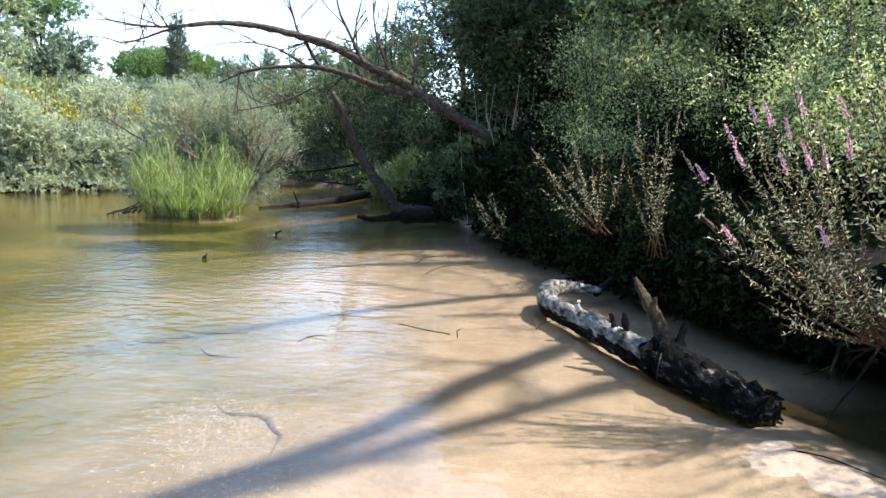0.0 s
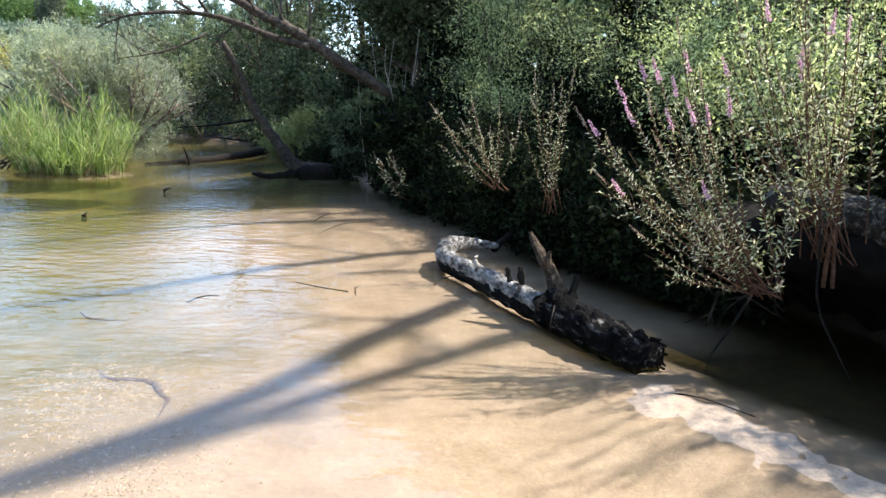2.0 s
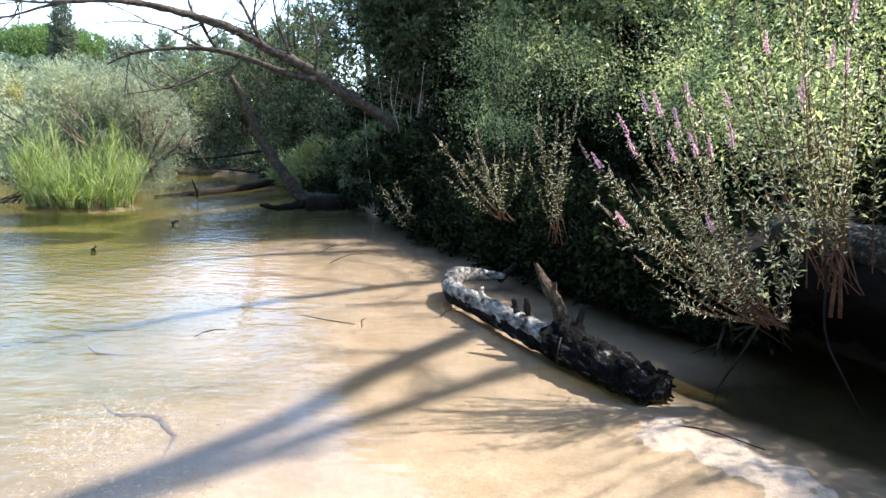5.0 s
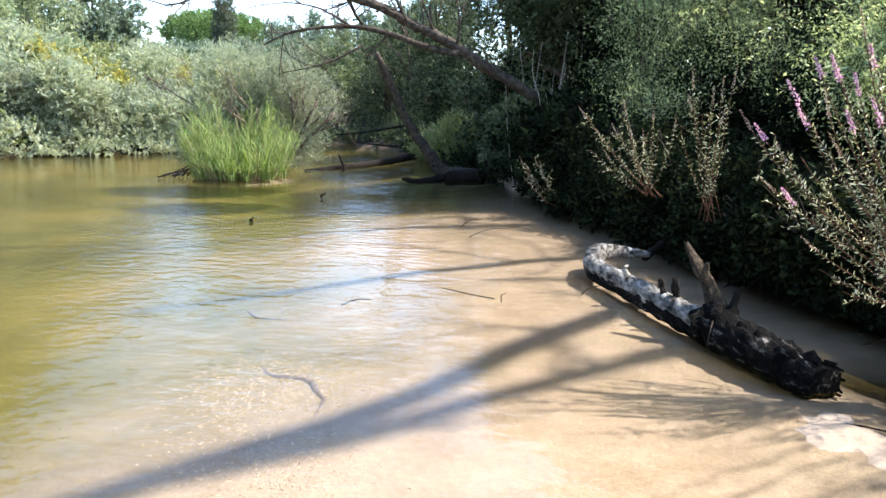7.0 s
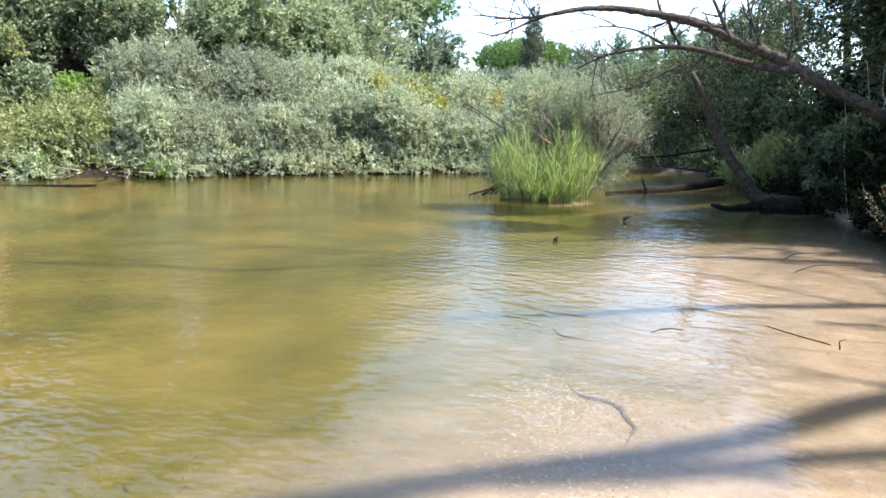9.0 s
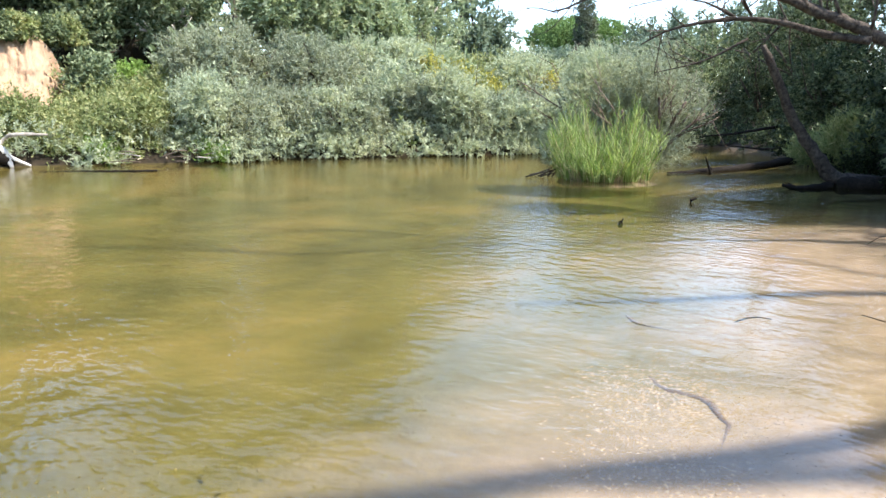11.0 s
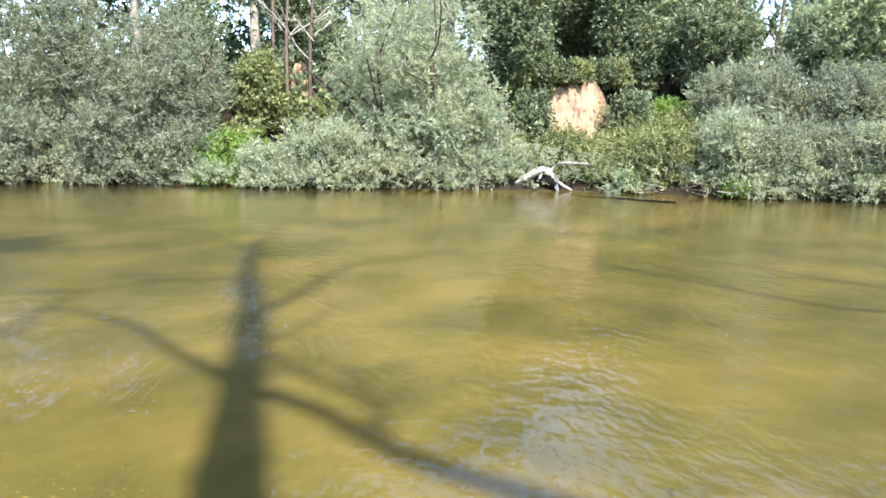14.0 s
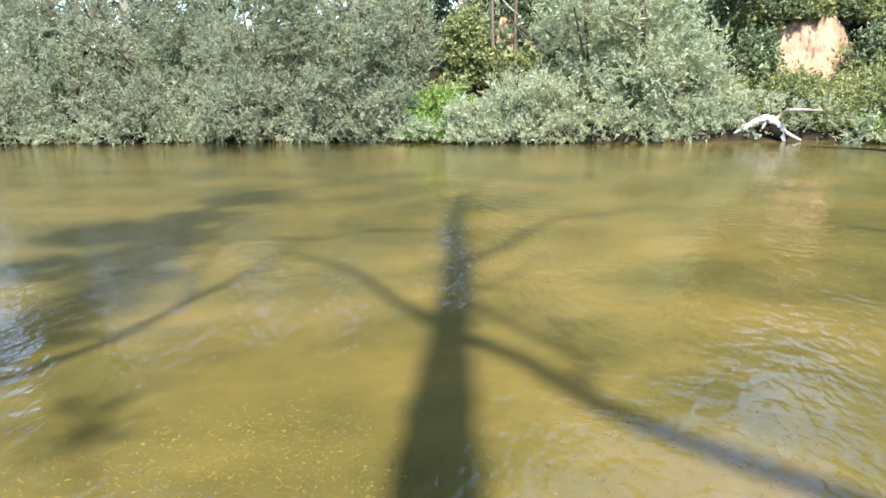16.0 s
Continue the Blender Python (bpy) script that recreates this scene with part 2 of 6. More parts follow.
def cliff_material():
    m, nt, p, out = mat("sandy_scarp")
    pos = nt.nodes.new("ShaderNodeTexCoord").outputs["Object"]
    mp = node(nt, "ShaderNodeMapping")
    mp.inputs["Scale"].default_value = (1.3, 1.3, 0.7)
    nt.links.new(pos, mp.inputs[0])
    a, b = noise_of(nt, mp.outputs[0], 2.4, 8.0, 0.7), noise_of(nt, pos, 0.5, 3.0)
    col = ramp(nt, a, [(0.3, (0.28, 0.175, 0.105)), (0.7, (0.47, 0.325, 0.21))])
    col = mixed(nt, 1.0, col, ramp(nt, b, [(0.35, (0.8, 0.75, 0.7)), (0.65, (1.1, 1.1, 1.1))]), "MULTIPLY")
    nt.links.new(col, p.inputs["Base Color"])
    p.inputs["Roughness"].default_value = 0.9
    bp = node(nt, "ShaderNodeBump", Strength=0.8, Distance=0.15)
    nt.links.new(a, bp.inputs["Height"])
    nt.links.new(bp.outputs[0], p.inputs["Normal"])
    return m


GROUND, WATER, CLIFF = ground_material(), water_material(), cliff_material()


# ---- mesh helpers ----
def mesh_of(name, verts, faces, material, smooth=False):
    """A mesh from arrays; faces: (n, 3) or (n, 4), or a list of such arrays."""
    me = bpy.data.meshes.new(name)
    faces = faces if isinstance(faces, list) else [faces]
    faces = [np.asarray(f, np.int32) for f in faces if len(f)]
    total = sum(len(f) for f in faces)
    loops = np.concatenate([f.ravel() for f in faces])
    sizes = np.concatenate([np.full(len(f), f.shape[1], np.int32) for f in faces])
    me.vertices.add(len(verts))
    me.vertices.foreach_set("co", np.asarray(verts, np.float32).ravel())
    me.loops.add(len(loops))
    me.loops.foreach_set("vertex_index", loops)
    me.polygons.add(total)
    starts = np.concatenate([[0], np.cumsum(sizes)[:-1]]).astype(np.int32)
    me.polygons.foreach_set("loop_start", starts)
    me.polygons.foreach_set("use_smooth", np.full(total, smooth, bool))
    me.update(calc_edges=True)
    me.validate()
    me.materials.append(material)
    return me


def thing(name, base, label, category, group="", kind=""):
    ob = new(name)
    ob.empty_display_size = 0.2
    ob.location = base
    ob["base"] = [float(v) for v in base]
    return tagged(ob, label, category, group, kind)


def part(name, shape, material, parent, label="", smooth=False):
    """One mesh object under a thing or a part; shape: (verts, faces) in world places."""
    top = parent if parent.parent is None else parent.parent
    base = np.array(top["base"])
    ob = new(name, mesh_of(name, np.asarray(shape[0]) - base, shape[1], material, smooth))
    ob.parent = parent
    return tagged(ob, label)


def polar(az, d, slope=None, z=0.0):
    """A place by bearing (degrees to the left of ahead), distance, and rise per metre from the eye's height."""
    a = radians(az)
    return np.array((-d * math.sin(a), d * math.cos(a), z if slope is None else 1.6 + slope * d))


def bank_size(az):
    """How near the far bank stands, by bearing, as a share of the first survey's distance."""
    return float(np.interp(az, (28, 36, 45, 50, 59, 64, 72, 80, 92, 120, 140), (1, 0.965, 0.9, 0.885, 0.845, 0.8, 0.795, 0.785, 0.755, 0.765, 1)))


def far(az, d, z=0.0):
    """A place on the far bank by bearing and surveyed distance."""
    return polar(az, d * bank_size(az), z=z)


def size_at(x, y):
    return bank_size(math.degrees(math.atan2(-x, y)))


def join(shapes):
    vs, fs, n = [], {}, 0
    for v, f in shapes:
        for g in f if isinstance(f, list) else [f]:
            g = np.asarray(g)
            fs.setdefault(g.shape[1], []).append(g + n)
        vs.append(np.asarray(v, float))
        n += len(v)
    return np.concatenate(vs), [np.concatenate(g) for g in fs.values()]


def tube(points, radii, sides=8, rough=0.0, rng=None, step=None):
    """A limb along a bent line, with a closed end; rough: lumps as a share of the radius."""
    pts = np.asarray(points, float)
    rad = np.interp(np.linspace(0, 1, len(pts)), np.linspace(0, 1, len(radii)), radii)
    if step:
        seg = np.linalg.norm(np.diff(pts, axis=0), axis=1)
        s = np.concatenate([[0], np.cumsum(seg)])
        n = max(len(pts), int(s[-1] / step) + 2)
        u = np.linspace(0, s[-1], n)
        # smooth through the points by a Catmull-Rom curve
        ext = np.vstack([2 * pts[0] - pts[1], pts, 2 * pts[-1] - pts[-2]])
        k = np.clip(np.searchsorted(s, u, "right") - 1, 0, len(pts) - 2)
        w = ((u - s[k]) / seg[k])[:, None]
        a, b, c, d = ext[k], ext[k + 1], ext[k + 2], ext[k + 3]
        new_pts = 0.5 * (2 * b + (c - a) * w + (2 * a - 5 * b + 4 * c - d) * w ** 2 + (3 * b - a - 3 * c + d) * w ** 3)
        rad, pts = np.interp(u, s, rad), new_pts
    n = len(pts)
    tan = np.gradient(pts, axis=0)
    tan /= np.linalg.norm(tan, axis=1)[:, None] + 1e-9
    up = np.where(np.abs(tan[:, 2:3]) > 0.9, np.array([[1.0, 0, 0]]), np.array([[0, 0, 1.0]]))
    e1 = np.cross(tan, up)
    e1 /= np.linalg.norm(e1, axis=1)[:, None] + 1e-9
    e2 = np.cross(tan, e1)
    ang = np.linspace(0, 2 * math.pi, sides, endpoint=False)
    r = rad[:, None] * np.ones((1, sides))
    if rough and rng is not None:
        r = r * (1 + rough * rng.normal(size=r.shape).clip(-2, 2))
    v = pts[:, None] + r[..., None] * (np.cos(ang)[None, :, None] * e1[:, None] + np.sin(ang)[None, :, None] * e2[:, None])
    v = v.reshape(-1, 3)
    i, j = np.meshgrid(np.arange(n - 1), np.arange(sides), indexing="ij")
    q = np.stack([i * sides + j, i * sides + (j + 1) % sides, (i + 1) * sides + (j + 1) % sides, (i + 1) * sides + j], -1).reshape(-1, 4)
    v = np.vstack([v, pts[0], pts[-1]])
    k = np.arange(sides)
    t0 = np.stack([np.full(sides, n * sides), (k + 1) % sides, k], -1)
    t1 = np.stack([np.full(sides, n * sides + 1), (n - 1) * sides + k, (n - 1) * sides + (k + 1) % sides], -1)
    return v, [q, np.vstack([t0, t1])]


def unit(v):
    return v / (np.linalg.norm(v, axis=-1, keepdims=True) + 1e-9)


def leaf_quads(rng, pos, way, length, width):
    """A folded four-cornered leaf at each place, pointing along way."""
    n = len(pos)
    way = unit(way)
    side = unit(np.cross(way, rng.normal(size=(n, 3))))
    nor = np.cross(side, way)
    ln = (length * rng.uniform(0.6, 1.3, n))[:, None]
    wd = (width * rng.uniform(0.7, 1.3, n))[:, None]
    mid = pos + way * ln * 0.45 + nor * wd * 0.25
    v = np.stack([pos, mid + side * wd * 0.5, pos + way * ln, mid - side * wd * 0.5], 1).reshape(-1, 3)
    return v, np.arange(4 * n).reshape(-1, 4)


def leaf_points(rng, pos, way, length, width):
    """The same for far leaves, as one tapered triangle each."""
    n = len(pos)
    way = unit(way)
    side = unit(np.cross(way, rng.normal(size=(n, 3))))
    ln = (length * rng.uniform(0.6, 1.3, n))[:, None]
    wd = (width * rng.uniform(0.7, 1.3, n))[:, None]
    v = np.stack([pos + side * wd * 0.55, pos + way * ln, pos - side * wd * 0.55], 1).reshape(-1, 3)
    return v, np.arange(3 * n).reshape(-1, 3)


def lumps(rng, centre, radii, count, size=0.42, skirt=0):
    """Uneven smaller lobes over an ellipsoid."""
    c, r = np.asarray(centre, float), np.asarray(radii, float)
    d = unit(rng.normal(size=(count, 3)))
    d[:, 2] = d[:, 2] * 0.8 + 0.1
    at = c + d * r * rng.uniform(0.45, 0.85, (count, 1))
    out = [(a, r * size * rng.uniform(0.6, 1.25)) for a in at] + [(c, r * 0.62)]
    for k in range(skirt):
        a = 6.28 * (k + rng.uniform(-0.3, 0.3)) / skirt
        out.append((c + np.array((math.cos(a) * r[0] * 0.72, math.sin(a) * r[1] * 0.72, -r[2] * rng.uniform(0.55, 0.8))), r * (0.34, 0.34, 0.3) * rng.uniform(0.75, 1.2)))
    return out


def sprays(rng, lobes, n, length, width, twig=0.45, per=14, rise=0.35, floor=0.05, deep=0.15):
    """Leaves in small sprays over the lobes: twigs that point outwards and up, with leaves along them."""
    area = np.array([r[0] * r[1] + r[0] * r[2] + r[1] * r[2] for _, r in lobes])
    away = math.hypot(*np.mean([c for c, _ in lobes], 0)[:2])
    if away > 7.5:
        n = int(n * (2.0 if away > 24 else 1.7))
        length, width = length * (0.8 if away > 24 else 0.82), width * (0.8 if away > 24 else 0.82)
    m = n // per
    k = rng.choice(len(lobes), m, p=area / area.sum())
    C, R = np.array([c for c, _ in lobes]), np.array([r for _, r in lobes])
    d = unit(rng.normal(size=(m, 3)))
    shell = np.where(rng.random(m) < deep, rng.uniform(0.3, 0.7, m), rng.uniform(0.72, 1.0, m))
    at = C[k] + d * R[k] * shell[:, None]
    keep = at[:, 2] > floor
    if away > 24:
        keep &= (d[:, 0] * C[k, 0] + d[:, 1] * C[k, 1]) / np.hypot(C[k, 0], C[k, 1]) < 0.45
    at, d, shell = at[keep], d[keep], shell[keep]
    m = len(at)
    way = unit(d + rng.normal(size=(m, 3)) * 0.45 + np.array([0, 0, rise]))
    tw = twig * rng.uniform(0.5, 1.3, m)
    u = rng.random((m, per))
    pos = at[:, None] + way[:, None] * (tw[:, None] * u)[..., None] + rng.normal(size=(m, per, 3)) * twig * 0.1
    lw = unit(way[:, None] * 0.7 + rng.normal(size=(m, per, 3)) * 0.7)
    size = np.repeat(np.where(shell < 0.71, 1.6, 1.0), per)
    pos, lw = pos.reshape(-1, 3), lw.reshape(-1, 3)
    ok = pos[:, 2] > floor
    return (leaf_points if away > 13 else leaf_quads)(rng, pos[ok], lw[ok], length * size[ok], width * size[ok])


def branching(rng, start, way, length, radius, depth, spread=0.7, rise=0.15, bend=0.25, kids=3, tips=None, sides=6):
    """Tapered limbs that fork, as shapes."""
    start, way = np.asarray(start, float), unit(np.asarray(way, float))
    pts = [start]
    for _ in range(4):
        way = unit(way + rng.normal(size=3) * bend * 0.5 + np.array([0, 0, rise * 0.3]))
        pts.append(pts[-1] + way * length / 4)
    out = [tube(pts, [radius, radius * 0.55], sides)]
    if tips is not None and depth <= 1:
        tips.extend(pts[2:])
    if depth > 0:
        for _ in range(kids):
            u = rng.uniform(0.35, 1.0)
            k = min(int(u * 4), 3)
            at = pts[k] + (pts[k + 1] - pts[k]) * (u * 4 - k)
            w = unit(pts[k + 1] - pts[k]) + rng.normal(size=3) * spread
            out += branching(rng, at, w, length * rng.uniform(0.45, 0.75), radius * 0.5 * (1.1 - 0.4 * u), depth - 1, spread, rise, bend, kids, tips, max(4, sides - 1))
    return out


# ---- ground and water ----
RIGHT = [(-14, -60), (-7, -30), (-2.5, -12), (0.2, -4), (0.9, -1), (1.8, 1), (3.3, 2.0), (3.9, 3.0), (4.1, 4.2), (3.8, 5.5), (3.2, 7.3), (2.4, 9.4), (1.5, 11.6), (0.5, 15), (0.2, 17), (-1.2, 22), (-3.2, 28.4), (-6, 33), (-12, 38), (-25, 42), (-60, 50)]
LEFT = [(-60, 44), (-28, 37), (-16, 34), (-11, 30), (-11.4, 25.5), (-12.8, 23.7), (-15.4, 21.2), (-18.2, 17.9), (-19.1, 16.0), (-22.0, 13.3), (-23.0, 11.7), (-23.2, 9.8), (-23.7, 7.3), (-24.5, 4.8), (-26.4, 0.9), (-28.7, -3.5), (-29.8, -8.3), (-30.1, -13.2), (-31.4, -17.4), (-33.2, -23.2), (-41.0, -41.0)]


def to_line(px, py, line):
    best = np.full(px.shape, 1e9)
    for (ax, ay), (bx, by) in zip(line, line[1:]):
        dx, dy = bx - ax, by - ay
        u = np.clip(((px - ax) * dx + (py - ay) * dy) / (dx * dx + dy * dy), 0, 1)
        best = np.minimum(best, np.hypot(px - ax - u * dx, py - ay - u * dy))
    return best


def in_river(px, py):
    poly = RIGHT + LEFT
    inside = np.zeros(px.shape, bool)
    for (ax, ay), (bx, by) in zip(poly, poly[1:] + poly[:1]):
        hit = ((ay > py) != (by > py)) & (px < (bx - ax) * (py - ay) / (by - ay + 1e-12) + ax)
        inside ^= hit
    return inside


def bumps(px, py, seed, scale):
    r = np.random.default_rng(seed)
    out = np.zeros(px.shape)
    for k in range(10):
        a, p, f = r.uniform(0, 6.28), r.uniform(0, 6.28), scale * r.uniform(0.5, 2.0)
        out += np.sin((px * math.cos(a) + py * math.sin(a)) * f + p)
    return out / 10


def height(px, py):
    px, py = np.asarray(px, float), np.asarray(py, float)
    dr, dl, wet = to_line(px, py, RIGHT), to_line(px, py, LEFT), in_river(px, py)
    away = dr + 2.6 * np.clip((3.0 - py) / 3.0, 0, 1) + 0.9 * np.clip(py - 9.5, 0, 6)
    bed = -np.minimum(0.75, np.minimum(0.05 + 0.012 * dr + 0.085 * np.maximum(away - 3.6, 0), 0.25 * dl + 0.02))
    bed += 0.012 * bumps(px, py, 3, 1.6)
    u = np.clip(((px - 1.75) * 0.62 + (py - 3.85) * -1.25) / (0.62 ** 2 + 1.25 ** 2), 0.22, 1.3)
    off = np.hypot(px - 1.75 - 0.62 * u, py - 3.85 + 1.25 * u)
    bed = np.maximum(bed, 0.007 + 0.02 * bumps(px, py, 9, 6.0) + 0.026 * bumps(px, py, 12, 24.0) - 0.12 * np.maximum(off - 0.1, 0))
    steep = np.clip((py - 1.2) / 0.8, 0, 1)
    soft = np.clip((py - 18) / 4, 0, 1)
    right = steep * (np.minimum(dr * (2.2 - 1.95 * soft), 0.9) + np.minimum(dr, 25) * 0.07) + (1 - steep) * np.minimum(dr * 0.16, 1.6)
    left = np.minimum(dl * 3.0, 0.6) + np.clip(dl - 2.5, 0, 10) * 0.45 + np.clip(dl - 15, 0, 60) * 0.03
    land = np.where(dr < dl, right, left) + 0.1 * bumps(px, py, 5, 0.7) * np.clip(np.minimum(dr, dl), 0, 1)
    return np.where(wet, bed, np.maximum(land, 0.02))


def grid_lines(lo, hi, near_lo, near_hi, fine, mid_lo, mid_hi, mid, coarse):
    return np.unique(np.round(np.concatenate([np.arange(lo, mid_lo, coarse), np.arange(mid_lo, near_lo, mid), np.arange(near_lo, near_hi, fine), np.arange(near_hi, mid_hi, mid), np.arange(mid_hi, hi + 1, coarse)]), 3))


def sheet(xs, ys, zf):
    gx, gy = np.meshgrid(xs, ys, indexing="ij")
    v = np.stack([gx, gy, zf(gx, gy)], -1).reshape(-1, 3)
    i, j = np.meshgrid(np.arange(len(xs) - 1), np.arange(len(ys) - 1), indexing="ij")
    n = len(ys)
    return v, np.stack([i * n + j, (i + 1) * n + j, (i + 1) * n + j + 1, i * n + j + 1], -1).reshape(-1, 4)


_xs = grid_lines(-1500, 1500, -3.5, 4.5, 0.07, -60, 20, 0.7, 60)
_ys = grid_lines(-1500, 1500, 1.0, 9.0, 0.07, -45, 60, 0.7, 60)
_v, _f = sheet(_xs, _ys, height)
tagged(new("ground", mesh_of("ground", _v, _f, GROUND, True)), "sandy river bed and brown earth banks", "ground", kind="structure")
_v, _f = sheet(np.linspace(-60, 4, 65), np.linspace(-60, 52, 113), lambda a, b: a * 0)
tagged(new("water", mesh_of("water", _v, _f, WATER, True)), "shallow rippled olive brown river water over sand", "water", kind="structure")


def ground_at(x, y):
    return float(height(np.array([x]), np.array([y]))[0])


# ---- plants ----
def bush(name, at, width, top, n, material, label, category="bush", group="", leaf=(0.15, 0.045), seed=0, bark=BARK, twig=0.45, lobes=18, rise=0.35):
    """A shrub: stems from one foot, and a crown of sprays over uneven lobes."""
    rng = np.random.default_rng(1000 + seed)
    x, y = float(at[0]), float(at[1])
    width, top = width * size_at(x, y), top * size_at(x, y)
    z0 = max(ground_at(x, y), 0.0) if len(at) < 3 else float(at[2])
    h = top - z0
    ob = thing(name, (x, y, z0), label, category, group)
    low = z0 if z0 > 1.3 else 0.0
    c = (x, y, low + (top - low) * 0.46)
    rad = (width * 0.92, width * 0.92, (top - low) * 0.44)
    for _ in range(4):
        a = rng.uniform(0, 6.28)
        part("stem", join(branching(rng, (x + 0.15 * math.cos(a), y + 0.15 * math.sin(a), z0 - 0.05), (0.6 * math.cos(a), 0.6 * math.sin(a), 1.0), h * 0.62, 0.02 + 0.012 * h, 2 if math.hypot(x, y) < 22 else 1, 0.5, 0.2, 0.25, 3, sides=5)), bark, ob, "", True)
    part("crown", sprays(rng, lumps(rng, c, rad, lobes, skirt=9), n, leaf[0], leaf[1], twig, rise=rise, floor=low + 0.04), material, ob)
    return ob


def tree(name, at, tall, crown_low, width, n, material, label, bark=BARK, radius=0.16, lean=(0, 0), leaf=(0.22, 0.09), seed=0, lobes=16, category="tree", group="", twig=0.6):
    rng = np.random.default_rng(3000 + seed)
    x, y = float(at[0]), float(at[1])
    tall, crown_low, width = (v * size_at(x, y) for v in (tall, crown_low, width))
    z0 = ground_at(x, y) - 0.05
    ob = thing(name, (x, y, z0), label, category, group)
    top = z0 + tall
    line = [(x, y, z0), (x + lean[0] * 0.3, y + lean[1] * 0.3, z0 + tall * 0.35), (x + lean[0] * 0.65, y + lean[1] * 0.65, z0 + tall * 0.65), (x + lean[0], y + lean[1], z0 + tall * 0.93)]
    part("trunk", tube(line, [radius * 1.3, radius, radius * 0.6, radius * 0.15], 9, 0.06, rng, 0.6), bark, ob, "", True)
    for k in range(8):
        u = rng.uniform(crown_low / tall * 0.9, 0.9)
        p = np.array([np.interp(u, (0, 0.35, 0.65, 0.93), [q[j] for q in line]) for j in range(3)])
        a = rng.uniform(0, 6.28)
        part("limb", join(branching(rng, p, (math.cos(a), math.sin(a), 0.55), width * 0.75, radius * 0.4, 1, 0.55, 0.2, 0.25, 3, sides=5)), bark, ob, "", True)
    c = (x + lean[0] * 0.7, y + lean[1] * 0.7, z0 + (crown_low + tall) / 2)
    part("crown", sprays(rng, lumps(rng, c, (width, width, (tall - crown_low) * 0.52), lobes, 0.36), n, leaf[0], leaf[1], twig, floor=z0 + 0.3), material, ob)
    return ob


def bare_limbs(ob, lines, material, rng, twigs=5, twig_len=1.0, name="limb"):
    """Bare limbs along given lines, each with forked twigs."""
    for pts, r0, r1 in lines:
        shapes = [tube(pts, [r0, r1], 9, 0.05, rng, 0.25)]
        pts = np.asarray(pts, float)
        for _ in range(twigs):
            u = rng.uniform(0.25, 1.0) * (len(pts) - 1)
            k = min(int(u), len(pts) - 2)
            at = pts[k] + (pts[k + 1] - pts[k]) * (u - k)
            r = (r0 + (r1 - r0) * u / (len(pts) - 1)) * 0.4 + 0.004
            w = unit(pts[k + 1] - pts[k]) * 0.5 + rng.normal(size=3) * 0.5 + np.array([0, 0, 0.35])
            shapes += branching(rng, at, w, twig_len * rng.uniform(0.5, 1.3), r, 2, 0.6, 0.15, 0.3, 2, sides=5)
        part(name, join(shapes), material, ob, "", True)


# ---- left bank, far shore ----
WILLOWS = "willow shrubs along the far shore"
_far = [
    # bearing, distance, width, top, leaves, shade
    (94.9, 39.5, 3.9, 10.6, 24000, WILLOW_DARK), (101.4, 41.5, 4.3, 11.5, 26000, WILLOW_DARK), (108.9, 44.5, 4.7, 12, 24000, WILLOW_DARK),
    (116.4, 48, 5.0, 12.5, 20000, WILLOW_DARK), (124.4, 53, 5.4, 12.5, 16000, WILLOW_DARK),
    (93.4, 37.2, 1.8, 3.2, 7000, WILLOW_DARK), (97.9, 37.8, 2.0, 3.8, 7000, WILLOW_DARK), (104.9, 39.2, 2.2, 4.0, 8000, WILLOW_DARK), (112.4, 42.6, 2.3, 4.0, 7000, WILLOW_DARK), (120.4, 47.5, 2.6, 4.0, 6000, WILLOW_DARK),
    (75.4, 34.2, 4.5, 10.6, 32000, WILLOW), (70.4, 33.2, 2.2, 5.4, 13000, WILLOW), (81.4, 32.8, 2.2, 3.6, 10000, WILLOW), (85.9, 34.0, 1.8, 2.2, 6000, WILLOW),
    (49, 33.0, 2.6, 6.3, 20000, WILLOW_DARK), (41.9, 32.6, 2.8, 5.6, 20000, WILLOW_DARK), (45.7, 30.4, 1.9, 3.4, 9000, WILLOW_DARK),
]
for _k, (_az, _d, _w, _top, _n, _m) in enumerate(_far):
    bush("willow_bush", far(_az, _d)[:2], _w, _top, _n, _m, "grey green willow bush hanging over the water" if _m is WILLOW_DARK else "pale silvery green willow bush in full sun", "willow", WILLOWS, seed=_k, leaf=(0.18, 0.056))
_row = np.random.default_rng(8)
for _k in range(13):
    _az = 21.5 + _k * 2.35
    _d = float(np.interp(_az, (20, 25, 28, 41, 51), (28.6, 27.6, 27.4, 29.0, 28.6))) + _row.uniform(-0.4, 1.6)
    bush("willow_bush", far(_az, _d)[:2], 1.6 + _row.uniform(-0.2, 0.4), 2.4 + _row.uniform(-0.4, 1.6), 10000, (WILLOW, WILLOW_DARK)[_k % 2], "low grey green willow bush at the water's edge", "willow", WILLOWS, seed=40 + _k, leaf=(0.18, 0.058))
